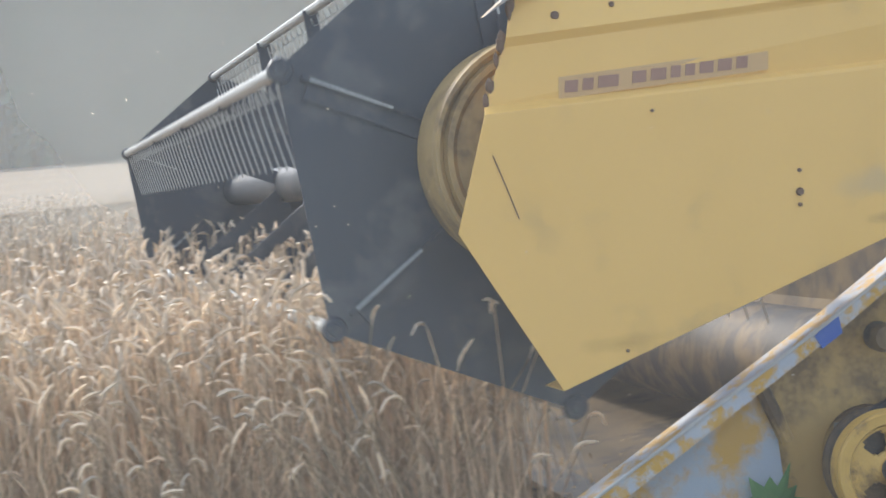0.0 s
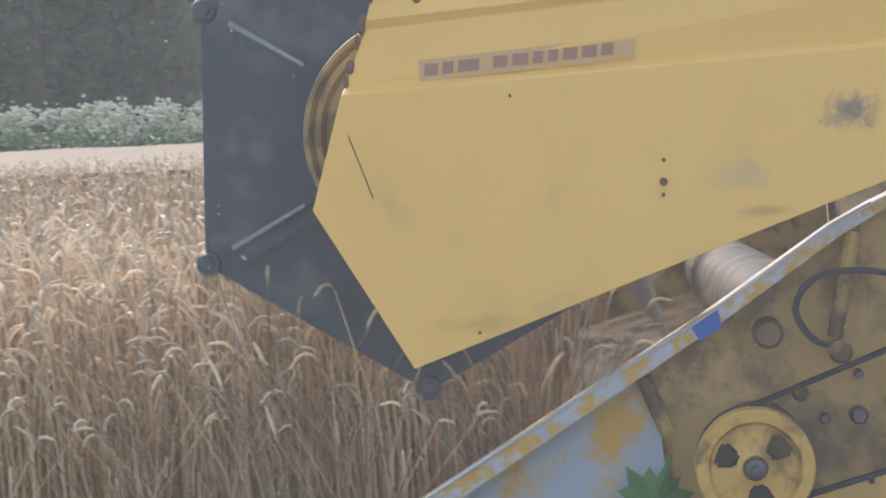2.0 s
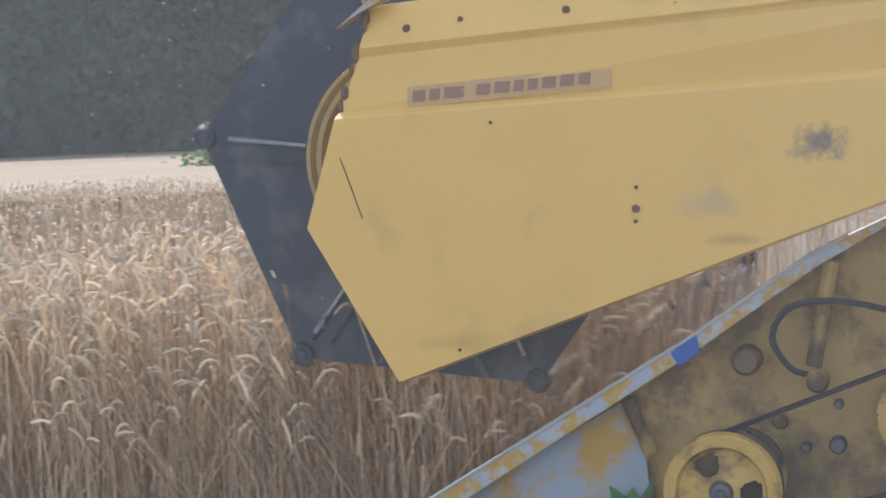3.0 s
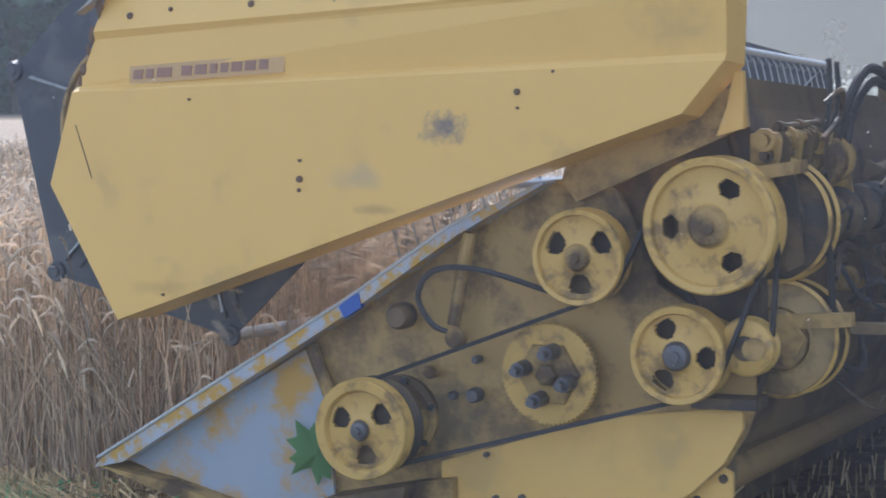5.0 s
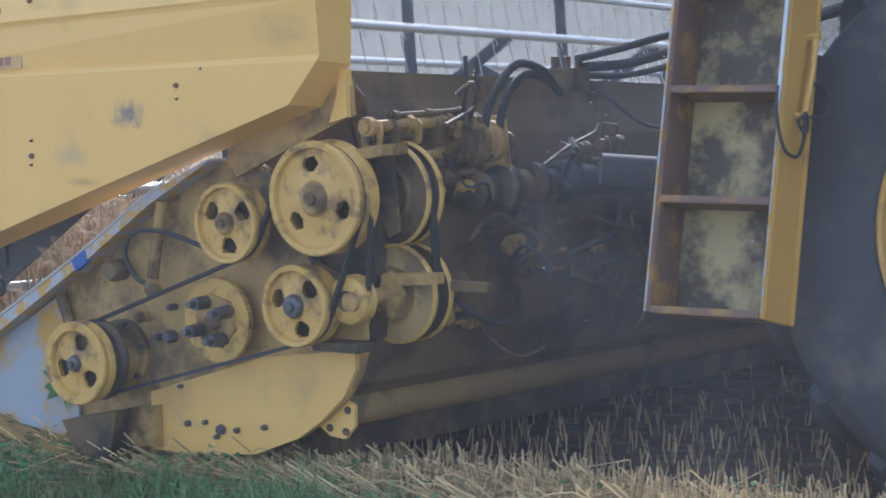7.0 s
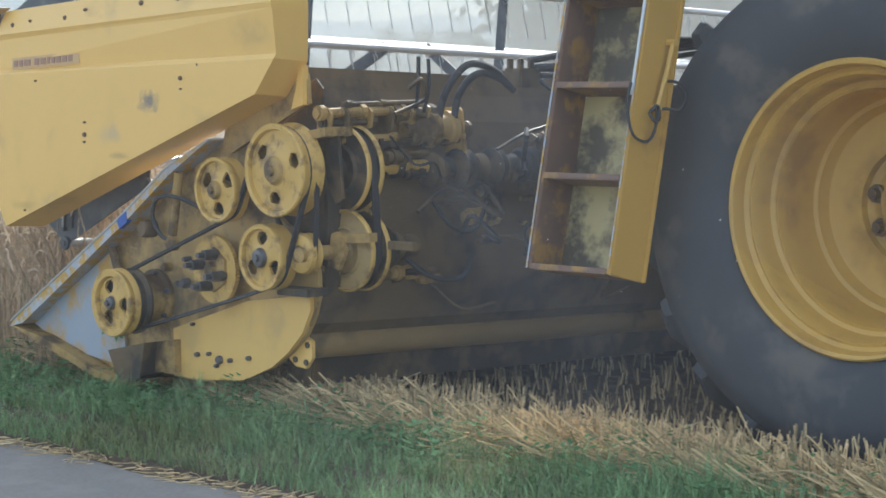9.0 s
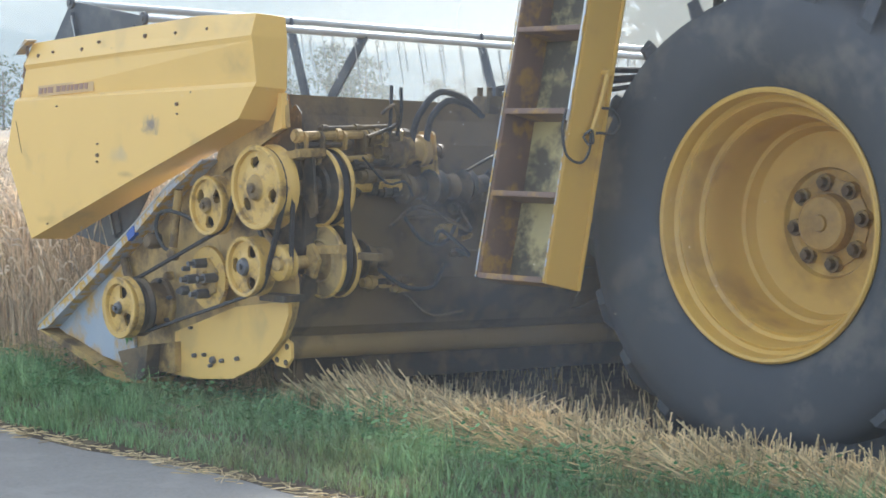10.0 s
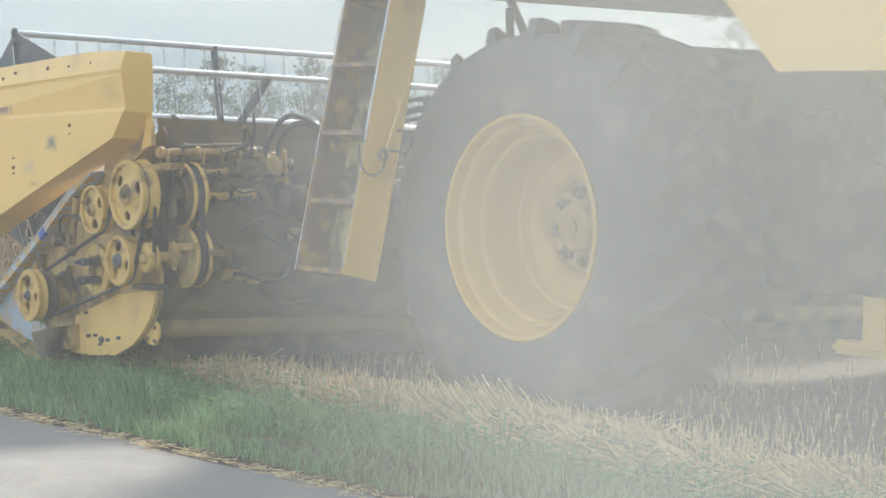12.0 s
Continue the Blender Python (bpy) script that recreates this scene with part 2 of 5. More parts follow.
def lathe(bm, profile, n=48, closed=False, centre=(0, 0, 0)):
    """A profile of (radius, y), turned about the y axis."""
    rings = []
    for r, y in profile:
        rings.append([bm.verts.new((centre[0] + r * math.cos(k * math.tau / n), centre[1] + y, centre[2] + r * math.sin(k * math.tau / n))) for k in range(n)])
    pairs = list(zip(rings, rings[1:])) + ([(rings[-1], rings[0])] if closed else [])
    for a, b in pairs:
        for k in range(n):
            bm.faces.new((a[k - 1], a[k], b[k], b[k - 1]))
    bmesh.ops.recalc_face_normals(bm, faces=bm.faces)


def tube(bm, pts, r, n=8, taper=1.0):
    pts = [Vector(p) for p in pts]
    rings = []
    for i, p in enumerate(pts):
        d = (pts[min(i + 1, len(pts) - 1)] - pts[max(i - 1, 0)]).normalized()
        a = d.cross(Vector((0.31, 0.17, 0.93))).normalized()
        b = d.cross(a)
        q = r * (1 + (taper - 1) * i / max(1, len(pts) - 1))
        rings.append([bm.verts.new(p + a * q * math.cos(k * math.tau / n) + b * q * math.sin(k * math.tau / n)) for k in range(n)])
    for a, b in zip(rings, rings[1:]):
        for k in range(n):
            bm.faces.new((a[k - 1], a[k], b[k], b[k - 1]))
    bm.faces.new(rings[0]), bm.faces.new(rings[-1][::-1])
    bmesh.ops.recalc_face_normals(bm, faces=bm.faces)


def curve_pts(pts, n=6):
    """A smooth line through the points."""
    P = [Vector(p) for p in pts]
    P = [2 * P[0] - P[1]] + P + [2 * P[-1] - P[-2]]
    out = []
    for i in range(1, len(P) - 2):
        for k in range(n):
            t = k / n
            a, b, c, d = P[i - 1], P[i], P[i + 1], P[i + 2]
            out.append(0.5 * (2 * b + (c - a) * t + (2 * a - 5 * b + 4 * c - d) * t * t + (3 * b - a - 3 * c + d) * t ** 3))
    return out + [P[-2]]


def shifted(ob, x, y, z):
    ob.matrix_basis = pose(x, y, z)
    return ob


def thing(name, label, category, group="", kind=""):
    return tagged(new(name), label, category, group, kind)


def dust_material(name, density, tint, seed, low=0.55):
    """Airborne dust and painted haze: mostly clear, thicker in drifting wisps, thinning out to its edge."""
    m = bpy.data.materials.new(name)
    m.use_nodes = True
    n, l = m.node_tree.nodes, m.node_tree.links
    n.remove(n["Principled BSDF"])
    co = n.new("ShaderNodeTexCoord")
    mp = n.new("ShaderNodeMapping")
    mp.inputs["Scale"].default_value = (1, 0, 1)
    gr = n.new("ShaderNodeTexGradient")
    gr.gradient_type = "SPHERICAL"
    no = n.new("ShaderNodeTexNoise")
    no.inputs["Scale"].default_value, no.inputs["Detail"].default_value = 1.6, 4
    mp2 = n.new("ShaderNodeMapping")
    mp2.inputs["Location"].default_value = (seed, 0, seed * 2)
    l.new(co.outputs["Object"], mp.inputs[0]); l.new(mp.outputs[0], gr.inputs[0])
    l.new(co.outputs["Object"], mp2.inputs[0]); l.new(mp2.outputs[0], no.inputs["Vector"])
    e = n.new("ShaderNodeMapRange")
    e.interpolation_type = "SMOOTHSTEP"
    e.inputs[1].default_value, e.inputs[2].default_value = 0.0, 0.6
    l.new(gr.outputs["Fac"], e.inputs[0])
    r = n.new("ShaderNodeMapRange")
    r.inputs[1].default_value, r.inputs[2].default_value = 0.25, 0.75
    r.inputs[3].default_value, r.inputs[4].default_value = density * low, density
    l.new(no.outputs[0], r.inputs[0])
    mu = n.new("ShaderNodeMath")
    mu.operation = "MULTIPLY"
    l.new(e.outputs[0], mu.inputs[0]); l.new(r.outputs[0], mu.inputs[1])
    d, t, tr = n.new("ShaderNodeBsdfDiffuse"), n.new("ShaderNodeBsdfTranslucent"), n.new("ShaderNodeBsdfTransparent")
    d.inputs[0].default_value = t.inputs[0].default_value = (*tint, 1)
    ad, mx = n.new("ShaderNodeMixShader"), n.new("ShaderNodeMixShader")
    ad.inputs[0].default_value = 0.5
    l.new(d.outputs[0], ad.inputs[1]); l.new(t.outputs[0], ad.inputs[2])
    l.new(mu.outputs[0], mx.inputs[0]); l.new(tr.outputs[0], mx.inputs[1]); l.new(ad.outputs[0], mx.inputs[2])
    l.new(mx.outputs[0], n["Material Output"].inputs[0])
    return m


def dust(name_seed, density, tint, size, at, turn=0.0, low=0.55):
    """One veil for drifting dust and painted haze, bulging and uneven."""
    bm = bmesh.new()
    N = 14
    g = [[bm.verts.new((-1 + 2 * i / N, 0.3 * noise.noise((i * 0.22, j * 0.22, name_seed)) + 0.25 * ((i / N - 0.5) ** 2), -1 + 2 * j / N)) for j in range(N + 1)] for i in range(N + 1)]
    for i in range(N):
        for j in range(N):
            bm.faces.new((g[i][j], g[i + 1][j], g[i + 1][j + 1], g[i][j + 1]))
    ob = smooth(part("dust_haze_veil", bm, dust_material("dust", density, tint, name_seed * 3.7, low)), 180)
    tagged(ob, "pale translucent veil of drifting dust and painted haze", "dust", "dust round the harvester", "stuff")
    ob.matrix_basis = pose(*at, 0, 0, turn)
    ob.scale = size
    ob.visible_shadow = False
    return ob


# ---- ground, road, field ----
def build_ground():
    # one sheet to the horizon: a hollow under the road, a verge, and the field behind it
    bm = bmesh.new()
    ys = [-1500, -30, -7.5, -0.62, -0.52, -0.3, 0.0, 0.2, 3, 8, 20, 60, 200, 1500]
    zs = [-0.3, -0.2, -0.12, -0.12, -0.05, 0.0, 0.03, 0.0, 0, 0, 0, 0, 0, 0]
    xs = [-1500, -300, -80, -30] + [-16 + 0.5 * i for i in range(50)] + [20, 60, 300, 1500]
    g = [[bm.verts.new((x, y + (0.05 * noise.noise((x * 0.9, 3, 1)) if -1 < y < 0.3 else 0), z + (0.025 * noise.noise((x * 1.7, y * 3, 0)) if -0.55 < y < 9 else 0))) for y, z in zip(ys, zs)] for x in xs]
    for a, b in zip(g, g[1:]):
        for j in range(len(ys) - 1):
            bm.faces.new((a[j], b[j], b[j + 1], a[j + 1]))
    tagged(smooth(part("ground", bm, M_SOIL)), "brown field soil with chaff and stubble residue", "ground", kind="structure")
    bm = bmesh.new()
    xs = [-400, -60] + [-20 + 0.25 * i for i in range(120)] + [40, 400]
    row = [(bm.verts.new((x, -7.0, -0.08)), bm.verts.new((x, -0.6 + 0.05 * noise.noise((x * 1.3, 0, 5)) + 0.03 * noise.noise((x * 5, 0, 2)), -0.06)), bm.verts.new((x, -0.57 + 0.05 * noise.noise((x * 1.3, 0, 5)), -0.11))) for x in xs]
    for a, b in zip(row, row[1:]):
        for j in (0, 1):
            bm.faces.new((a[j], b[j], b[j + 1], a[j + 1]))
    tagged(part("road", bm, M_ROAD), "worn grey asphalt lane with crumbling edge", "road", kind="structure")


def blades(bm, n, area, height, width, lean, rnd):
    x0, x1, y0, y1 = area
    for _ in range(n):
        x, y = rnd.uniform(x0, x1), rnd.uniform(y0, y1)
        h, a = height * rnd.uniform(0.45, 1.2), rnd.uniform(0, math.tau)
        w = width * rnd.uniform(0.6, 1.3)
        l = lean * h * rnd.uniform(0.2, 1.3)
        dx, dy = math.cos(a), math.sin(a)
        z = -0.04 if y < -0.3 else 0.0
        p = [(x - dy * w, y + dx * w, z), (x + dy * w, y - dx * w, z), (x + dx * l * 0.35 + dy * w * 0.8, y + dy * l * 0.35 - dx * w * 0.8, z + h * 0.6), (x + dx * l * 0.35 - dy * w * 0.8, y + dy * l * 0.35 + dx * w * 0.8, z + h * 0.6), (x + dx * l, y + dy * l, z + h)]
        v = [bm.verts.new(q) for q in p]
        bm.faces.new((v[0], v[1], v[2], v[3])), bm.faces.new((v[3], v[2], v[4]))


def build_verge():
    rnd = random.Random(3)
    bm = bmesh.new()
    blades(bm, 56000, (-14.5, -1.0, -0.56, 0.40), 0.075, 0.0022, 0.9, rnd)
    blades(bm, 5000, (-14.5, -1.0, -0.40, 0.25), 0.10, 0.003, 0.8, rnd)
    blades(bm, 5000, (-34, -14.5, -0.56, 0.4), 0.14, 0.005, 0.8, rnd)
    blades(bm, 3000, (-1.0, 5, -0.56, 0.12), 0.17, 0.004, 0.9, rnd)
    for _ in range(150):
        x, y = rnd.uniform(-13, -1), rnd.uniform(-0.42, 0.36)
        blades(bm, 90, (x - 0.13, x + 0.13, y - 0.09, y + 0.09), rnd.uniform(0.09, 0.17), 0.0025, 0.7, rnd)
    tagged(part("grass", bm, M_GRASS), "lush green verge grass beside the asphalt lane", "grass", kind="stuff")
    # broad weeds in the verge
    bm = bmesh.new()
    for _ in range(420):
        x, y, h = rnd.uniform(-13, -1.5), rnd.uniform(-0.35, 0.42), rnd.uniform(0.06, 0.2)
        for k in range(16):
            a, zz = rnd.uniform(0, math.tau), h * rnd.uniform(0.3, 1)
            r = rnd.uniform(0.009, 0.021)
            c = Vector((x + 0.06 * math.cos(a), y + 0.06 * math.sin(a), zz))
            d, e = Vector((math.cos(a), math.sin(a), 0.3)) * r, Vector((-math.sin(a), math.cos(a), rnd.uniform(-0.3, 0.3))) * r * 0.55
            v = [bm.verts.new(c - d), bm.verts.new(c + e - d * 0.1), bm.verts.new(c + d), bm.verts.new(c - e - d * 0.1)]
            bm.faces.new(v)
    tagged(part("verge_weeds", bm, M_LEAF), "leafy green weeds scattered along the verge", "weeds", kind="stuff")
    # dry chaff along the lane's edge
    bm = bmesh.new()
    for _ in range(1500):
        x, y = rnd.uniform(-13, -1), -0.6 + rnd.gauss(0, 0.035)
        straw_piece(bm, (x, y, -0.05), rnd.uniform(0.02, 0.09), rnd.uniform(0, math.tau), rnd.uniform(0, 0.2), 0.002)
    tagged(part("chaff", bm, M_STRAW), "dry straw litter along the asphalt edge", "straw", kind="stuff")


def straw_piece(bm, p, length, a, tilt, r):
    d = Vector((math.cos(a) * math.cos(tilt), math.sin(a) * math.cos(tilt), math.sin(tilt))) * length
    u = d.cross(Vector((0, 0, 1))).normalized() * r if abs(tilt) < 1.5 else Vector((r, 0, 0))
    w = d.cross(u).normalized() * r
    p = Vector(p)
    a0 = [bm.verts.new(p + u), bm.verts.new(p - u * 0.5 + w * 0.87), bm.verts.new(p - u * 0.5 - w * 0.87)]
    b0 = [bm.verts.new(p + d + u), bm.verts.new(p + d - u * 0.5 + w * 0.87), bm.verts.new(p + d - u * 0.5 - w * 0.87)]
    for k in range(3):
        bm.faces.new((a0[k - 1], a0[k], b0[k], b0[k - 1]))
    bm.faces.new(b0)


def stubble_edge(x):
    """How far from the lane the stubble begins."""
    s = max(0.0, min(1.0, (-6.6 - x) / 2.0))
    return 0.27 + 0.24 * s * s * (3 - 2 * s) + 0.05 * noise.noise((x * 1.4, 2, 6))


def build_stubble():
    rnd = random.Random(5)
    bm = bmesh.new()
    for i in range(21000):
        x = rnd.uniform(-14, 3)
        y = stubble_edge(x) + (abs(rnd.gauss(0, 0.20)) if i % 3 else abs(rnd.gauss(0.2, 1.5)))
        if y > 5.5:
            continue
        y = round(y / 0.125) * 0.125 + rnd.gauss(0, 0.022)
        straw_piece(bm, (x, y, 0), rnd.uniform(0.09, 0.165) * (1 if y < 0.8 else 0.55), rnd.uniform(0, math.tau), rnd.uniform(1.2, 1.5), rnd.uniform(0.0024, 0.0036))
    tagged(part("stubble", bm, M_STRAW), "freshly cut golden stubble standing in rows", "stubble", kind="stuff")
    # sheaves of bent stubble leaning over towards the verge, all combed one way
    bm = bmesh.new()
    for i in range(1350):
        x = rnd.uniform(-8.6, 3)
        y0 = stubble_edge(x) + rnd.uniform(-0.06, 0.34)
        way, tilt = radians(-132) + rnd.gauss(0, 0.3), rnd.uniform(0.05, 0.58) + (0.35 if x < -8.0 else 0.0)
        for _ in range(rnd.randint(5, 11)):
            straw_piece(bm, (x + rnd.gauss(0, 0.035), y0 + rnd.gauss(0, 0.035), rnd.uniform(0, 0.03)), rnd.uniform(0.15, 0.27), way + rnd.gauss(0, 0.22), min(1.4, tilt + rnd.gauss(0, 0.13)), rnd.uniform(0.0022, 0.0036))
    for i in range(5200):
        x = rnd.uniform(-14, 3)
        y = stubble_edge(x) + rnd.gauss(0.12, 0.14)
        straw_piece(bm, (x, y, rnd.uniform(0.01, 0.10)), rnd.uniform(0.07, 0.26), rnd.uniform(0, math.tau), rnd.uniform(-0.2, 0.35), rnd.uniform(0.0016, 0.003))
    tagged(part("pressed_straw", bm, M_STRAW), "bent golden straw leaning over along the field edge", "straw", kind="stuff")
    # long loose stalks lying over the grass
    bm = bmesh.new()
    for i in range(60):
        x = rnd.uniform(-12.5, -4)
        y, a, l = stubble_edge(x) - rnd.uniform(0.0, 0.18), rnd.choice((0.3, 2.6, -0.3, 3.4)) + rnd.gauss(0, 0.4), rnd.uniform(0.25, 0.6)
        d = Vector((math.cos(a), 0.4 * math.sin(a), 0)) * l
        tube(bm, curve_pts([Vector((x, y, 0.03)), Vector((x, y, rnd.uniform(0.10, 0.18))) + d * 0.45, Vector((x, y, rnd.uniform(0.03, 0.12))) + d], 4), 0.0022, 4, 0.6)
    tagged(part("loose_stalks", bm, M_STRAW), "long loose straw stalks lying over the grass", "straw", kind="stuff")


def wheat_stalk(bm, ear, x, y, h, rnd, detail, lean=None, way=None):
    a = rnd.uniform(0, math.tau) if way is None else way
    l = h * abs(rnd.gauss(0.0, 0.13)) if lean is None else lean
    dx, dy = math.cos(a), math.sin(a)
    r = 0.0021 if detail else 0.0032
    pts = [(x, y, 0), (x + dx * l * 0.35, y + dy * l * 0.35, h * 0.6), (x + dx * l, y + dy * l, h)]
    rings = [[bm.verts.new((p[0] + r * math.cos(k * 2.0944 + a), p[1] + r * math.sin(k * 2.0944 + a), p[2])) for k in range(3)] for p in pts]
    for q, s in zip(rings, rings[1:]):
        for k in range(3):
            bm.faces.new((q[k - 1], q[k], s[k], s[k - 1]))
    # a thin neck bends over, and the ear hangs from it in alternate spikelets
    p, bend = Vector(pts[2]), rnd.choice((rnd.uniform(0.1, 0.9), rnd.uniform(0.5, 1.6), rnd.uniform(1.4, 2.9)))
    widths = (0.0015, 0.0015, 0.0038, 0.0054, 0.004, 0.0052, 0.0038, 0.0044, 0.0008) if detail else (0.005, 0.0085, 0.0015)
    total = rnd.uniform(0.062, 0.098) if detail else rnd.uniform(0.045, 0.07)
    n, prev = len(widths) - 1, None
    for i, ww in enumerate(widths):
        an = 0.15 + bend * min(1.0, i / n * 1.35)
        if i:
            p = p + Vector((dx * math.sin(an), dy * math.sin(an), math.cos(an))) * (total / n)
        side = Vector((-dy, dx, 0)) * ww
        nor = Vector((dx * math.cos(an), dy * math.cos(an), -math.sin(an))) * ww
        ring = [ear.verts.new(p + side), ear.verts.new(p + nor), ear.verts.new(p - side), ear.verts.new(p - nor)]
        if prev:
            for k in range(4):
                ear.faces.new((prev[k - 1], prev[k], ring[k], ring[k - 1]))
        prev = ring
    if detail and rnd.random() < 0.45:
        # a dry, narrow leaf
        z = h * rnd.uniform(0.25, 0.75)
        b = rnd.uniform(0, math.tau)
        q = Vector((x + dx * l * 0.4, y + dy * l * 0.4, z))
        e, s = Vector((math.cos(b), math.sin(b), 0)), Vector((-math.sin(b), math.cos(b), 0)) * 0.0025
        m, t = q + e * 0.05 + Vector((0, 0, 0.05)), q + e * 0.13 - Vector((0, 0, rnd.uniform(0, 0.12)))
        v = [bm.verts.new(c) for c in (q - s, q + s, m + s, m - s, t)]
        bm.faces.new((v[0], v[1], v[2], v[3])), bm.faces.new((v[3], v[2], v[4]))


def wheat_mesh(name, area, n, seed, detail, lodged=0):
    """Stems and ears of one patch, as one mesh with two materials."""
    rnd = random.Random(seed)
    stems, ears = bmesh.new(), bmesh.new()
    x0, x1, y0, y1 = area
    for _ in range(n):
        x, y = rnd.uniform(x0, x1), rnd.uniform(y0, y1)
        wheat_stalk(stems, ears, x, y, 0.82 * min(1.1, max(0.62, rnd.gauss(0.95, 0.1))), rnd, detail)
    for _ in range(lodged):
        h = rnd.uniform(0.45, 0.75)
        wheat_stalk(stems, ears, rnd.uniform(x0, x1), y0 + rnd.uniform(-0.08, 0.25), h, rnd, detail, h * rnd.uniform(0.25, 0.55), math.pi + rnd.gauss(0.0, 0.5) if rnd.random() < 0.7 else rnd.gauss(0.0, 0.5))
    a, b = bpy.data.meshes.new("a"), bpy.data.meshes.new(name)
    ears.to_mesh(a)
    k = len(stems.faces)
    stems.from_mesh(a)
    stems.faces.ensure_lookup_table()
    for f in stems.faces[k:]:
        f.material_index = 1
    stems.to_mesh(b)
    stems.free(), ears.free()
    bpy.data.meshes.remove(a)
    b.materials.append(M_WHEAT), b.materials.append(M_EAR)
    return b


STRIP = 0.25
CUT_X = 0.45
wheat_rows = []


def join_meshes(name, meshes):
    bm = bmesh.new()
    for m in meshes:
        bm.from_mesh(m)
    out = bpy.data.meshes.new(name)
    bm.to_mesh(out)
    bm.free()
    out.materials.append(M_WHEAT), out.materials.append(M_EAR)
    return out


def build_wheat():
    lab = "ripe golden wheat standing uncut with nodding ears"
    kinds = []
    for s in range(4):
        near = wheat_mesh("near", (-STRIP / 2, STRIP / 2, 0.42, 1.6), 260, 10 + s, True, (12, 44, 24, 60)[s])
        mid = wheat_mesh("mid", (-STRIP / 2, STRIP / 2, 1.6, 3.8), 120, 20 + s, False)
        back = wheat_mesh("back", (-STRIP / 2, STRIP / 2, 3.8, 7.2), 65, 30 + s, False)
        kinds.append(join_meshes("wheat_row", (near, mid, back)))
    n = 0
    x = 0.95
    while x > -14.2:
        ob = tagged(new("wheat_row", kinds[n * 7 % 4]), lab, "wheat", "rows of uncut wheat", "stuff")
        ob.location = (x, 0, 0)
        wheat_rows.append((ob, x))
        x -= STRIP
        n += 1
    # wheat that stays standing all the time
    far = [wheat_mesh("wheat_block", (-1, 1, -1, 1), 120, 40 + s, False) for s in range(3)]
    k = 0
    for i in range(-24, 6):
        for j in range(0, 12):
            x, y = i * 2.0 + 1, j * 2.0 + 1.2
            if (x > -15.0 and y < 8.0) or not -65 < math.degrees(math.atan2(x + 1.8, y + 5)) < 28:
                continue
            ob = tagged(new("wheat_block", far[k % 3]), lab, "wheat", "blocks of standing wheat", "stuff")
            ob.matrix_basis = pose(x, y, 0, 0, 0, (k * 5 % 4) * 90)
            k += 1
    bm = bmesh.new()
    ys, xs = [24.0, 27, 31, 36, 44, 56, 75, 100], [-400, -200, -120] + [-90 + 5 * i for i in range(30)] + [90, 200]
    g = [[bm.verts.new((x, y, 0.7 + 0.0095 * (y - 24) + 0.12 * noise.noise((x * 0.3, y * 0.3, 0)))) for y in ys] for x in xs]
    for a, b in zip(g, g[1:]):
        for j in range(len(ys) - 1):
            bm.faces.new((a[j], b[j], b[j + 1], a[j + 1]))
    tagged(part("far_field", bm, M_CANOPY), "pale ripe wheat field stretching to the woods", "field", kind="structure")
    bm = bmesh.new()
    xs = [-400, -250, -150, -100, -75, -60, -48.0]
    ys = [0.5, 3, 6, 10, 15, 20, 24.0]
    g = [[bm.verts.new((x, y, 0.7 + 0.1 * noise.noise((x * 0.3, y * 0.3, 0)))) for y in ys] for x in xs]
    for a, b in zip(g, g[1:]):
        for j in range(len(ys) - 1):
            bm.faces.new((a[j], b[j], b[j + 1], a[j + 1]))
    tagged(part("far_field", bm, M_CANOPY), "pale ripe wheat field stretching to the woods", "field", kind="structure")


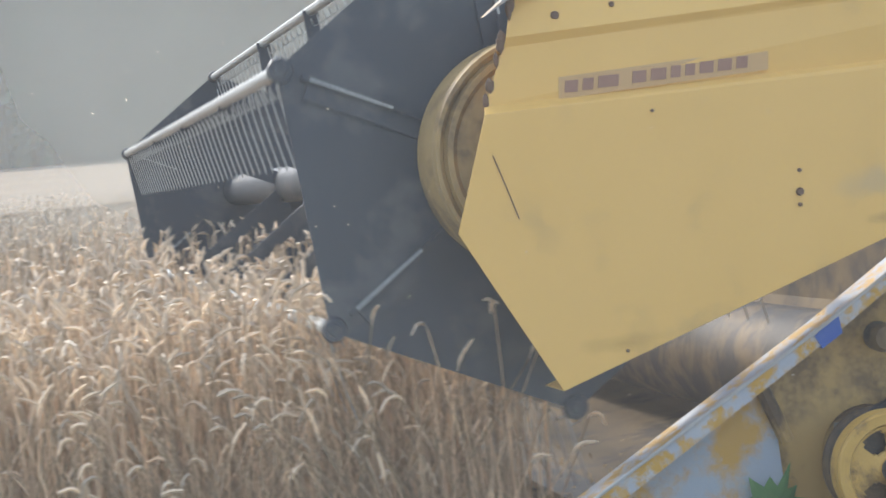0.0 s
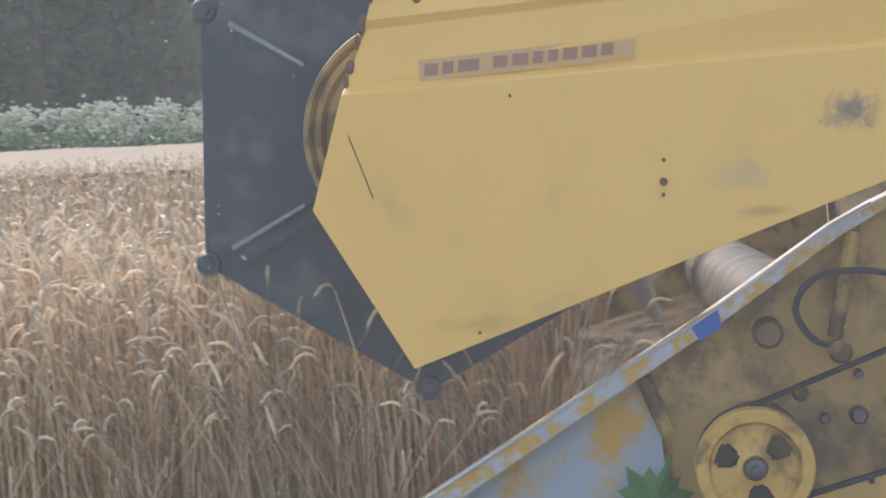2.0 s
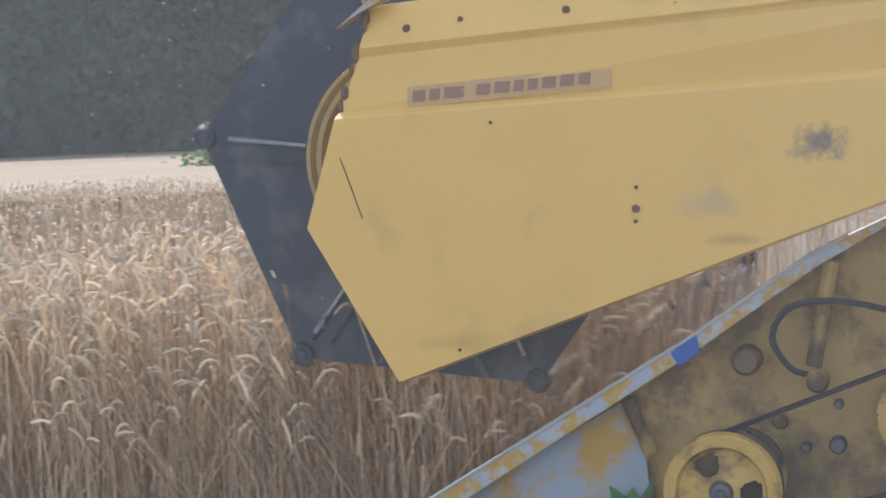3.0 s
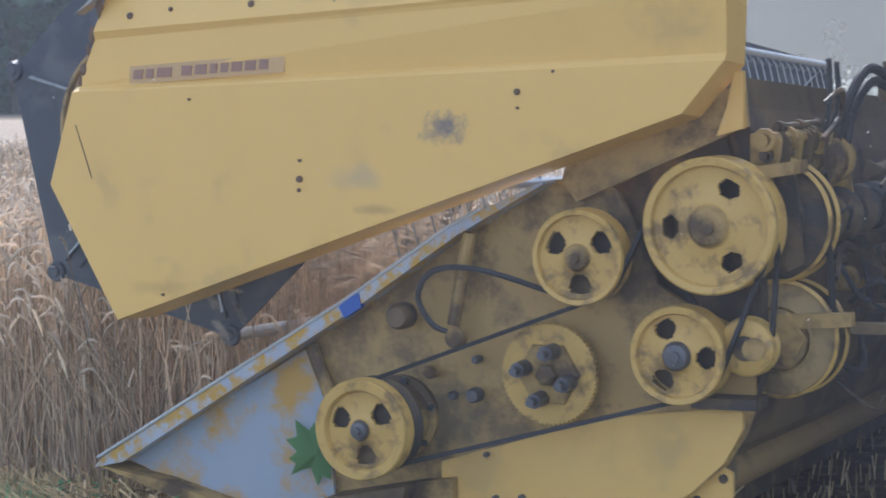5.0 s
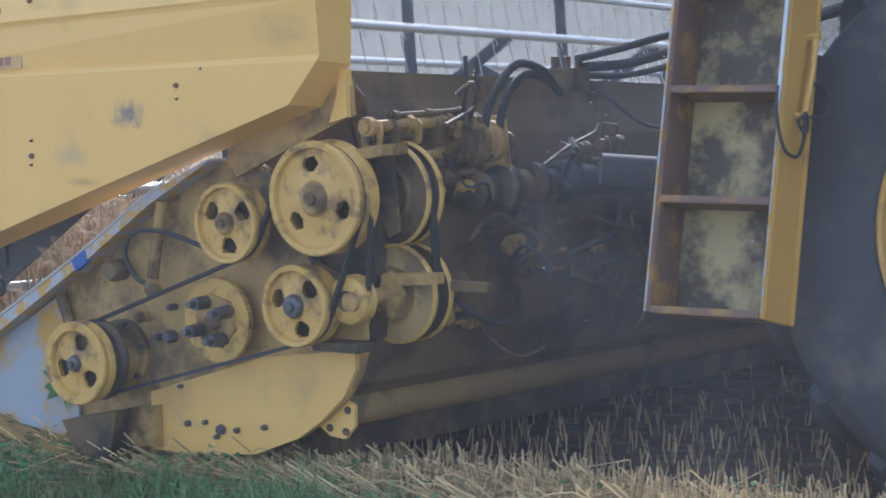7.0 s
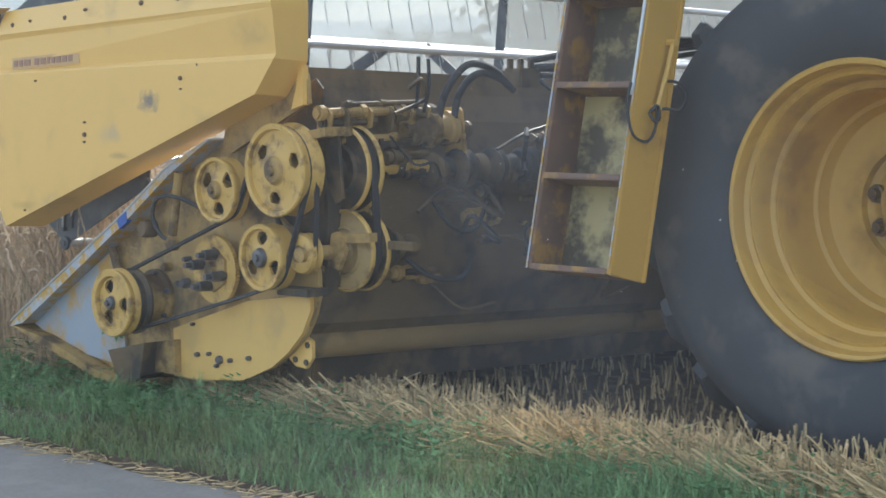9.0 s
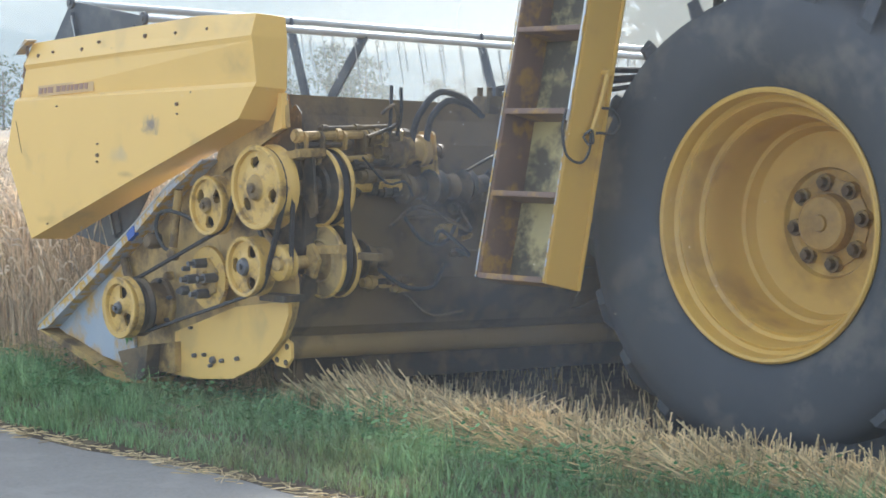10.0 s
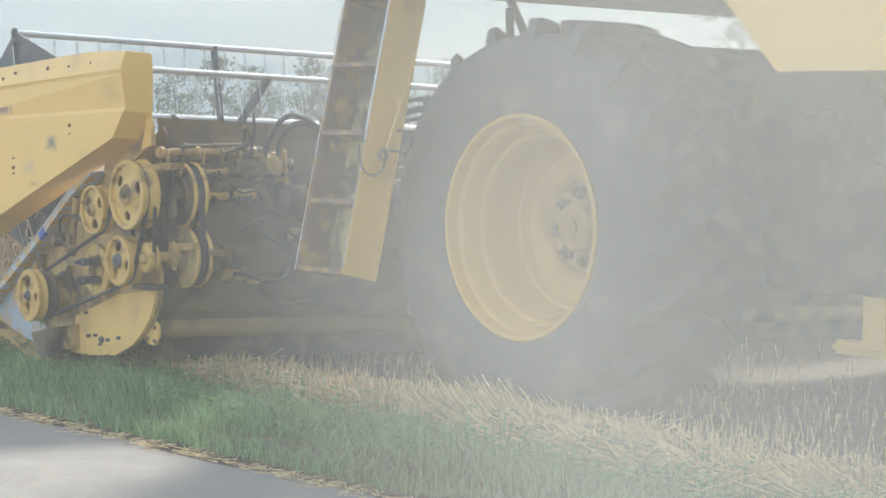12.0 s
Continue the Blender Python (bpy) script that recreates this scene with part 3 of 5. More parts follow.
def build_forest():
    """A wood of many trees, each a tapered trunk and a crown of leaf clumps."""
    def tree_mesh(seed, h, n, spread):
        rnd = random.Random(seed)
        tr, cr = bmesh.new(), bmesh.new()
        tube(tr, [(0, 0, -0.5), (0.1, 0, h * 0.4), (0, 0.1, h * 0.85)], h * 0.022, 6, 0.3)
        for _ in range(7):
            a, z = rnd.uniform(0, math.tau), h * rnd.uniform(0.3, 0.7)
            tube(tr, [(0.05, 0, z), (math.cos(a) * spread * 0.7, math.sin(a) * spread * 0.7, z + h * 0.16)], h * 0.009, 5, 0.3)
        cl = [(rnd.uniform(0, math.tau), rnd.uniform(0.2, 1) ** 0.6, rnd.uniform(0.12, 1.0)) for _ in range(46)]
        for a, r, z in cl:
            prof = math.sin(math.pi * min(1, max(0.05, (z - 0.05)))) ** 0.6
            c = Vector((math.cos(a) * spread * r * prof, math.sin(a) * spread * r * prof, h * z))
            for _ in range(n):
                d = Vector((rnd.gauss(0, 1), rnd.gauss(0, 1), rnd.gauss(0, 0.7))) * h * 0.055
                u = Vector((rnd.gauss(0, 1), rnd.gauss(0, 1), rnd.gauss(0, 1))).normalized() * h * rnd.uniform(0.014, 0.036)
                w = u.cross(Vector((rnd.gauss(0, 1), rnd.gauss(0, 1), 1))).normalized() * u.length * 0.7
                u *= 0.7
                w *= 0.7
                v = [cr.verts.new(c + d + q) for q in (u, w, -u, -w)]
                cr.faces.new(v)
        a, b = bpy.data.meshes.new("trunk"), bpy.data.meshes.new("crown")
        tr.to_mesh(a), cr.to_mesh(b)
        tr.free(), cr.free()
        a.materials.append(M_TRUNK), b.materials.append(M_WOOD)
        return a, b
    kinds = [tree_mesh(60 + s, 15.0, 30, 4.0) for s in range(4)]
    rnd = random.Random(8)
    def plant(x, y, s, kind=0):
        t = tagged(new("tree"), "dark green broadleaf tree at the wood's edge", "tree", "trees of the wood")
        t.matrix_basis = pose(x, y, 0, 0, 0, rnd.uniform(0, 360)) @ Matrix.Scale(s, 4)
        for nm, me in zip(("trunk", "crown"), kinds[kind % 4]):
            new(nm, me).parent = t
    for i in range(90):
        az = radians(-41 + 68 * (i % 45) / 45 + rnd.uniform(-0.7, 0.7))
        d = (112 if i < 45 else 128) + rnd.uniform(-4, 4)
        plant(d * math.sin(az) - 2, d * math.cos(az) - 3, rnd.uniform(1.3, 1.8), i)
    for i in range(34):
        az = radians(-68 + 26 * i / 34 + rnd.uniform(-0.6, 0.6))
        plant(150 * math.sin(az), 150 * math.cos(az), rnd.uniform(0.28, 0.5), i)
    # shade inside the wood, put in as a tall dark green sheet behind the trunks
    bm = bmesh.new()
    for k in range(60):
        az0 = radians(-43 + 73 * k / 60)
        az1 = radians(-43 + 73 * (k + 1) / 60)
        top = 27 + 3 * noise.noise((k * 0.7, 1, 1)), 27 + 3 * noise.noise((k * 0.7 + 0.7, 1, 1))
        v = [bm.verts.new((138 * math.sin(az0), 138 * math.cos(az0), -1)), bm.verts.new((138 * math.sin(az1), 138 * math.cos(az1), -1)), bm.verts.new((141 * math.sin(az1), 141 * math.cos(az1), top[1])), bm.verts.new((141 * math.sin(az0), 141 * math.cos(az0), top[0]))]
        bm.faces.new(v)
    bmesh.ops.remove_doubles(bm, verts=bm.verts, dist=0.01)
    tagged(part("backdrop", bm, M_WOOD), "dark green sheet standing for the shade inside the wood", "woods", kind="structure")


def build_plants():
    # tall dry dock weed in the wheat
    rnd = random.Random(17)
    bm = bmesh.new()
    tube(bm, curve_pts([(0, 0, 0), (-0.02, 0, 0.5), (-0.06, 0, 0.85), (-0.12, 0.02, 1.12)]), 0.008, 6, 0.4)
    for _ in range(170):
        t = rnd.uniform(0.45, 1.0)
        p = Vector((-0.12 * t ** 2 + rnd.gauss(0, 0.016), rnd.gauss(0, 0.018), 1.13 * t))
        bmesh.ops.create_icosphere(bm, subdivisions=1, radius=rnd.uniform(0.006, 0.013), matrix=Matrix.Translation(p))
    for a, z in ((0.5, 0.72), (3.4, 0.66), (1.8, 0.8)):
        tube(bm, [(-0.03, 0, z), (-0.03 + 0.07 * math.cos(a), 0.05 * math.sin(a), z + 0.12)], 0.005, 5)
        for _ in range(22):
            t = rnd.uniform(0.2, 1)
            bmesh.ops.create_icosphere(bm, subdivisions=1, radius=0.009, matrix=Matrix.Translation((-0.03 + 0.07 * math.cos(a) * t + rnd.gauss(0, 0.008), 0.05 * math.sin(a) * t, z + 0.12 * t)))
    ob = tagged(part("dock_weed", bm, M_WEED), "tall dark dried dock weed in the wheat", "weed")
    ob.location = (-2.95, 4.98, 0)
    ob.scale = (1.25,) * 3
    # pale flowering bushes at the field's far margin
    for k in range(12):
        bm, st = bmesh.new(), bmesh.new()
        for _ in range(16):
            a, h = rnd.uniform(0, math.tau), rnd.uniform(0.9, 1.75)
            r = rnd.uniform(0.1, 0.85)
            tube(st, [(0, 0, 0), (r * math.cos(a) * 0.6, r * math.sin(a) * 0.6, h * 0.6), (r * math.cos(a), r * math.sin(a), h)], 0.02, 4, 0.5)
            for _ in range(26):
                p = Vector((r * math.cos(a) + rnd.gauss(0, 0.12), r * math.sin(a) + rnd.gauss(0, 0.12), h + rnd.gauss(0, 0.11)))
                bmesh.ops.create_icosphere(bm, subdivisions=1, radius=rnd.uniform(0.03, 0.07), matrix=Matrix.Translation(p))
        for _ in range(420):
            p = Vector((rnd.gauss(0, 0.6), rnd.gauss(0, 0.5), rnd.uniform(0.4, 1.15)))
            u, w = Vector((rnd.gauss(0, 1), rnd.gauss(0, 1), rnd.gauss(0, 1))) * 0.05, Vector((rnd.gauss(0, 1), rnd.gauss(0, 1), rnd.gauss(0, 1))) * 0.04
            st.faces.new([st.verts.new(p + q) for q in (u, w, -u, -w)])
        b = tagged(new("flowering_bush"), "pale cream flowering bush at the field margin", "bush", "bushes at the margin")
        tagged(part("stems", st, M_LEAF, b), kind="stuff")
        tagged(part("blossom", bm, M_FLOWER, b, "cream blossom heads"), kind="stuff")
        b.location = (-20.2 + 1.0 * k, 47 + rnd.uniform(-1, 1), 0.15)


def build_ridge():
    """A far wooded ridge and a house in front of it."""
    bm = bmesh.new()
    cols = []
    for k in range(90):
        az = radians(-85 + 55 * k / 89)
        h = 12.5 + 3.5 * noise.noise((k * 0.11, 4, 2)) + 1.6 * noise.noise((k * 0.6, 1, 7)) + 0.8 * noise.noise((k * 1.7, 5, 7))
        cols.append([bm.verts.new((d * math.sin(az), d * math.cos(az), z)) for d, z in ((250, -1), (255, h * 0.5), (275, h), (300, h * 0.9), (340, -1))])
    for a, b in zip(cols, cols[1:]):
        for j in range(4):
            bm.faces.new((a[j], b[j], b[j + 1], a[j + 1]))
    tagged(smooth(part("backdrop", bm, M_RIDGE)), "far hazy green wooded ridge", "woods", kind="structure")
    house = thing("house", "pale rendered house with a red tiled roof", "house")
    bm = bmesh.new()
    box(bm, -5, 5, -4, 4, 0, 4.5)
    part("wall", bm, M_HOUSE, house)
    bm = bmesh.new()
    prism(bm, [(-5.6, 4.3), (0, 7.6), (5.6, 4.3)], -4.5, 4.5)
    part("roof", bm, M_ROOF, house, "red tiled roof")
    for x in (-3, 0, 3):
        for z in (1.0, 3.0):
            bm = bmesh.new()
            box(bm, x - 0.5, x + 0.5, -4.06, -3.95, z, z + 1.1)
            part("window", bm, M_GLASS, house)
    house.matrix_basis = pose(-152, 76, 0, 0, 0, 55)


def build_specks():
    """Chaff flying round the reel."""
    rnd = random.Random(31)
    bm = bmesh.new()
    for _ in range(160):
        p = Vector((rnd.uniform(-2.0, 1.2), rnd.uniform(-0.6, 1.0), rnd.uniform(0.5, 1.9)))
        u, w = Vector((rnd.gauss(0, 1), rnd.gauss(0, 1), rnd.gauss(0, 1))).normalized() * rnd.uniform(0.002, 0.005), Vector((rnd.gauss(0, 1), 0, rnd.gauss(0, 1))).normalized() * 0.0018
        bm.faces.new([bm.verts.new(p + q) for q in (u, w, -u, -w)])
    moving["specks"] = tagged(part("flying_chaff", bm, M_EAR), "tiny pale chaff specks flying in the air", "chaff", kind="stuff")


def build_dust():
    """Dust hanging over the field and blown from the machine, with sheets that paint haze."""
    dust(1, 0.10, (0.62, 0.66, 0.66), (22, 2, 9), (-6, 26, 4), 8)
    # faint bluish haze painted as a veil in front of the machine
    dust(7, 0.04, (0.66, 0.68, 0.72), (10, 0.6, 3.2), (-5, -1.3, 1.2))
    # distance haze put in as a sheet that pales the far trees
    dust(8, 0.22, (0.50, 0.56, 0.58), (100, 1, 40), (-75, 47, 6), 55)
    # near-opaque blue-grey sheet, added to dull the bright sky behind the trees
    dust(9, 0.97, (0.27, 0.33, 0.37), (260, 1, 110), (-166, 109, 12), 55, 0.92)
    # thin painted haze before the reel, lifting its dark plates
    dust(10, 0.05, (0.70, 0.71, 0.70), (2.6, 0.6, 1.9), (-0.7, -1.0, 1.35))
    moving["reel_dust"] = dust(3, 0.38, (0.80, 0.81, 0.76), (4.2, 1, 4.2), (0, 0, 0), 0, 0.7)
    moving["near"] = dust(4, 0.40, (0.60, 0.60, 0.56), (1.15, 0.5, 1.1), (0, 0, 0), 0, 0.75)
    moving["near2"] = dust(5, 0.10, (0.60, 0.61, 0.58), (2.6, 0.6, 1.9), (0, 0, 0), 0, 0.8)
    # bluish veil that rides along and lightens the shade under the machine
    moving["under"] = dust(6, 0.07, (0.46, 0.54, 0.68), (1.3, 1, 1.0), (0, 0, 0))


moving = {}


# ---- the header: shield, reel, end sheet, drives ----
spinners = []      # (part, x, y, z, degrees a second, start angle)


def build_header():
    hd = thing("grain_header", "yellow harvester header with belt drives and dark reel", "header")

    # shield over the reel drive, three creased fields and turned-in edges
    bm = bmesh.new()
    P = {"a": (-0.224, 0.001, 1.10), "b": (-0.004, 0.0044, 0.702), "c": (0.93, 0.0189, 1.015), "d": (1.742, 0.0315, 1.284), "e": (1.858, 0.0333, 1.418),
         "f": (-0.135, 0.0024, 1.372), "g": (1.868, 0.02, 1.61), "h": (-0.07, 0.034, 1.525), "i": (1.858, 0.05, 1.722), "j": (-0.036, 0.055, 1.652),
         "f2": (-0.128, 0.03, 1.39), "e2": (1.86, 0.044, 1.436), "h2": (-0.064, 0.020, 1.548), "g2": (1.868, 0.014, 1.632), "k": (1.45, 0.05, 1.728)}
    V = {k: bm.verts.new(p) for k, p in P.items()}
    for f in (("a", "f", "e", "d", "c", "b"), ("f", "f2", "e2", "e"), ("f2", "h", "g", "e2"), ("h", "h2", "g2", "g"), ("h2", "j", "k", "i", "g2")):
        bm.faces.new([V[q] for q in f])
    bmesh.ops.recalc_face_normals(bm, faces=bm.faces)
    edge = [e for e in bm.edges if e.is_boundary and not ({"a", "f", "h", "j", "f2", "h2", "b"} >= {k for k in V if V[k] in e.verts})]
    r = bmesh.ops.extrude_edge_only(bm, edges=edge)
    nv = [v for v in r["geom"] if isinstance(v, bmesh.types.BMVert)]
    for v in nv:
        v.co.y = 0.20
        v.co.z -= 0.012
    bmesh.ops.recalc_face_normals(bm, faces=bm.faces)
    sh = part("shield", bm, M_SHIELD, hd, "dented yellow sheet-metal shield with a weathered decal")
    so = sh.modifiers.new("thick", "SOLIDIFY")
    so.thickness, so.offset = 0.004, 0
    be = sh.modifiers.new("round", "BEVEL")
    be.width, be.segments, be.limit_method, be.angle_limit = 0.006, 2, "ANGLE", radians(40)

    # decal: backing strip and ten plain bars
    bm = bmesh.new()
    prism(bm, [(0.052, 1.392), (0.572, 1.416), (0.577, 1.468), (0.055, 1.444)], 0.026, 0.034)
    bm.verts.ensure_lookup_table()
    dec = part("decal", bm, M_DECAL, sh, "faded beige decal strip with dark bars")
    x = 0.066
    for i, w in enumerate((0.044, 0.038, 0.062, 0.0, 0.046, 0.05, 0.036, 0.036, 0.046, 0.046, 0.04)):
        if w:
            z = 1.418 + 0.046 * (x + w / 2) - 0.002
            bm = bmesh.new()
            h = 0.014
            prism(bm, [(x, z - h), (x + w - 0.012, z - h), (x + w - 0.008, z + h), (x + 0.004, z + h)], 0.0235, 0.027)
            part("bar", bm, M_LETTER, dec)
            x += w
        else:
            x += 0.022

    # bolts and rust spots
    def stud(x, y, z, r, material, name="bolt", d=0.012):
        bm = bmesh.new()
        lathe(bm, [(0.0004, -d), (r * 0.8, -d), (r, -d * 0.6), (r, d)], 8)
        shifted(smooth(part(name, bm, material, sh)), x, y, z)
    for i, (x, z) in enumerate(((0.06, 1.59), (0.2, 1.605), (0.33, 1.575), (0.47, 1.61), (0.62, 1.64), (0.74, 1.605), (1.02, 1.655), (1.27, 1.66), (1.52, 1.67))):
        stud(x, 0.036, z, 0.007 if i % 3 else 0.011, M_RUST)
    for x, z, r in ((0.622, 1.116, 0.010), (0.625, 1.168, 0.005), (0.62, 1.085, 0.005), (1.287, 1.348, 0.009), (1.288, 1.305, 0.004), (0.993, 1.40, 0.007), (1.39, 1.40, 0.006), (0.27, 1.345, 0.004), (0.16, 0.78, 0.004)):
        stud(x, shield_y(x, z) if z < 1.38 else 0.035, z, r, M_RUST)
    # end sheet behind the drives
    bm = bmesh.new()
    prism(bm, [(-0.16, 0.24), (0.70, 0.74), (1.083, 1.0), (1.30, 1.10), (1.40, 1.12), (1.49, 1.07), (1.555, 0.95), (1.60, 0.82), (1.68, 0.77), (1.80, 0.72), (1.868, 0.60), (1.872, 0.50), (1.845, 0.42), (1.79, 0.335), (1.70, 0.262), (1.60, 0.195), (1.414, 0.125), (1.15, 0.10), (0.85, 0.098), (0.63, 0.085), (0.45, 0.085), (0.21, 0.145), (0.0, 0.2)], 0.225, 0.245)
    es = part("end_sheet", bm, M_SHEET, hd, "scuffed yellow end sheet with oily dirt, darkened round the pulleys")
    bm = bmesh.new()
    prism(bm, [(-0.12, 0.245), (0.54, 0.62), (0.58, 0.5), (0.60, 0.18), (0.52, 0.11), (0.25, 0.14), (0.0, 0.2)], 0.205, 0.221)
    part("divider_panel", bm, M_BLUE, hd, "blue-grey divider panel with yellow paint worn through")
    # chipped rail on the divider's upper edge
    bm = bmesh.new()
    prism(bm, [(-0.20, 0.225), (-0.16, 0.262), (0.706, 0.77), (1.02, 0.972), (1.12, 1.022), (1.31, 1.104), (1.31, 1.096), (1.045, 0.952), (0.725, 0.742), (-0.09, 0.25)], 0.13, 0.25)
    rail = part("divider_rail", bm, M_RAIL, hd, "chipped blue and yellow edge rail")
    bm = bmesh.new()
    prism(bm, [(0.69, 0.712), (0.745, 0.745), (0.738, 0.787), (0.70, 0.768), (0.672, 0.745)], 0.126, 0.15)
    part("blue_mark", bm, M_BLUEP, rail, "bright blue paint mark")
    bm = bmesh.new()
    prism(bm, [(-0.19, 0.235), (0.05, 0.165), (0.25, 0.115), (0.46, 0.055), (0.64, 0.04), (0.86, 0.06), (0.88, 0.085), (0.62, 0.072), (0.46, 0.09), (0.25, 0.15), (0.05, 0.2)], 0.13, 0.25)
    part("skid_edge", bm, M_DIRTY, hd, "dirty bent lower edge")
    bm = bmesh.new()
    prism(bm, [(0.62, 0.19), (0.885, 0.243), (0.85, 0.10), (0.80, 0.07), (0.69, 0.07)], 0.10, 0.225)
    part("knife_drive_guard", bm, M_DARK, hd, "grey steel guard")
    bm = bmesh.new()
    prism(bm, [(0.87, 0.24), (1.0, 0.26), (1.0, 0.12), (0.86, 0.11)], 0.17, 0.228)
    part("bracket", bm, M_DIRTY, hd)
    # bright rounded cover over the lower belt run
    bm = bmesh.new()
    prism(bm, [(0.95, 0.30), (1.45, 0.45), (1.84, 0.50), (1.842, 0.44), (1.79, 0.345), (1.70, 0.262), (1.60, 0.195), (1.414, 0.125), (1.15, 0.10), (0.95, 0.10)], 0.205, 0.224)
    lc = part("lower_cover", bm, M_SHIELD, hd, "yellow lower cover with scratched bolts")
    for x, z, r in ((1.12, 0.205, 0.011), (1.2, 0.215, 0.009), (1.268, 0.196, 0.018), (1.34, 0.2, 0.010), (1.46, 0.22, 0.010), (1.095, 0.33, 0.008), (1.25, 0.17, 0.009)):
        bm = bmesh.new()
        lathe(bm, [(0.0004, -0.014), (r * 0.8, -0.014), (r, -0.008), (r, 0.01)], 8)
        shifted(part("bolt", bm, M_BOLT, lc), x, 0.2, z)
    bm = bmesh.new()
    prism(bm, [(1.655, 0.235), (1.70, 0.205), (1.76, 0.20), (1.80, 0.245), (1.80, 0.31), (1.765, 0.33)], 0.245, 0.262)
    pl = part("lug_plate", bm, M_SHIELD, hd)
    for x, z in ((1.70, 0.232), (1.765, 0.225), (1.775, 0.295)):
        bm = bmesh.new()
        lathe(bm, [(0.0004, -0.003), (0.013, -0.003), (0.013, 0.004)], 10)
        shifted(part("hole", bm, M_DARK, pl), x, 0.243, z)
    # brackets, arms and knobs on the sheet
    bm = bmesh.new()
    prism(bm, [(1.34, 1.10), (1.36, 1.16), (1.86, 1.36), (1.87, 1.245), (1.76, 1.20), (1.385, 1.045)], 0.19, 0.21)
    part("upper_cover", bm, M_SHEET, hd)
    bm = bmesh.new()
    prism(bm, [(1.79, 1.22), (1.862, 1.24), (1.862, 1.39), (1.84, 1.39), (1.82, 1.30)], 0.17, 0.20)
    part("corner_post", bm, M_SHIELD, hd)
    for pts, r in ((((0.60, 0.19, 0.48), (0.545, 0.19, 0.62)), 0.02), (((1.02, 0.16, 0.70), (1.075, 0.16, 0.96)), 0.02)):
        bm = bmesh.new()
        tube(bm, pts, r, 10)
        smooth(part("stay", bm, M_DIRTY, hd))
    for x, y, z, r, d, m in ((0.857, 0.17, 0.72, 0.038, 0.05, M_DARK), (1.03, 0.16, 0.665, 0.03, 0.03, M_DIRTY), (0.989, 0.215, 0.491, 0.013, 0.02, M_BOLT), (1.07, 0.19, 0.5, 0.022, 0.03, M_BOLT), (1.075, 0.2, 0.6, 0.012, 0.03, M_BOLT), (0.93, 0.2, 0.56, 0.02, 0.03, M_DIRTY), (1.66, 0.21, 0.99, 0.012, 0.02, M_BOLT)):
        bm = bmesh.new()
        lathe(bm, [(0.0004, -d), (r * 0.75, -d), (r, -d * 0.7), (r, d * 0.3)], 14)
        shifted(smooth(part("knob", bm, m, hd)), x, y, z)
    # hydraulic hose loop beside the idler
    bm = bmesh.new()
    tube(bm, curve_pts([(1.33, 0.14, 0.80), (1.12, 0.12, 0.86), (0.98, 0.12, 0.855), (0.925, 0.13, 0.78), (0.965, 0.14, 0.70), (1.03, 0.15, 0.675)]), 0.009, 6)
    smooth(part("hose", bm, M_HOSE, hd))

    def pulley(x, y, z, r, depth, slots, hub_r, hub_mat, spin, a0, rim_w=0.16, slot_r=0.60, slot_size=0.19, slot_w=0.25, material=M_PULLEY):
        """A spoked V-belt pulley: rim with groove, dished web with real openings, hub and bolt."""
        bm = bmesh.new()
        lathe(bm, [(r * (1 - rim_w), 0.010), (r * (1 - rim_w * 0.8), -0.004), (r * 0.97, -0.006), (r, 0.0), (r, 0.007), (r * 0.93, 0.007 + depth * 0.4), (r, depth * 0.85), (r, depth), (r * 0.9, depth), (r * (1 - rim_w), depth * 0.8)], 56, closed=True)
        p = smooth(part("pulley", bm, material, hd))
        # web: ring of sectors, cut by the openings
        bm = bmesh.new()
        N, R0, R1 = 120, hub_r * 1.2, r * (1 - rim_w * 0.6)
        SL = 6
        steps = [R0, R0 + 0.2 * (r * (slot_r - slot_size) - R0)] + [r * (slot_r - slot_size + 2 * slot_size * j / SL) for j in range(SL + 1)] + [R1]
        yy = [-0.004, 0.004] + [0.010 + 0.004 * min(1, j / 3) for j in range(SL + 1)] + [0.012]
        open_ = set()
        for s in range(slots):
            for k in range(N):
                q = (k - s * N / slots) % N
                half = N / slots * slot_w
                d = min(q, N - q)
                for j in range(2, 2 + SL):
                    off = abs((j - 1.5 - SL / 2) / (SL / 2))
                    if d < half * math.sqrt(max(0.0, 1 - 0.85 * off * off)):
                        open_.add((j, k))
        cols = [[(bm.verts.new((rr * math.cos(k * math.tau / N), yv, rr * math.sin(k * math.tau / N))), bm.verts.new((rr * math.cos(k * math.tau / N), yv + 0.012, rr * math.sin(k * math.tau / N)))) for k in range(N)] for rr, yv in zip(steps, yy)]
        solid = lambda j, k: 0 <= j < SL + 3 and (j, k % N) not in open_
        for j in range(SL + 3):
            for k in range(N):
                if not solid(j, k):
                    continue
                a, b, c, d = cols[j][k], cols[j][(k + 1) % N], cols[j + 1][(k + 1) % N], cols[j + 1][k]
                bm.faces.new((a[0], b[0], c[0], d[0])), bm.faces.new((d[1], c[1], b[1], a[1]))
                if not solid(j - 1, k): bm.faces.new((a[1], b[1], b[0], a[0]))
                if not solid(j + 1, k): bm.faces.new((d[0], c[0], c[1], d[1]))
                if not solid(j, k - 1): bm.faces.new((a[0], d[0], d[1], a[1]))
                if not solid(j, k + 1): bm.faces.new((b[1], c[1], c[0], b[0]))
        bmesh.ops.recalc_face_normals(bm, faces=bm.faces)
        smooth(part("web", bm, material, p))
        bm = bmesh.new()
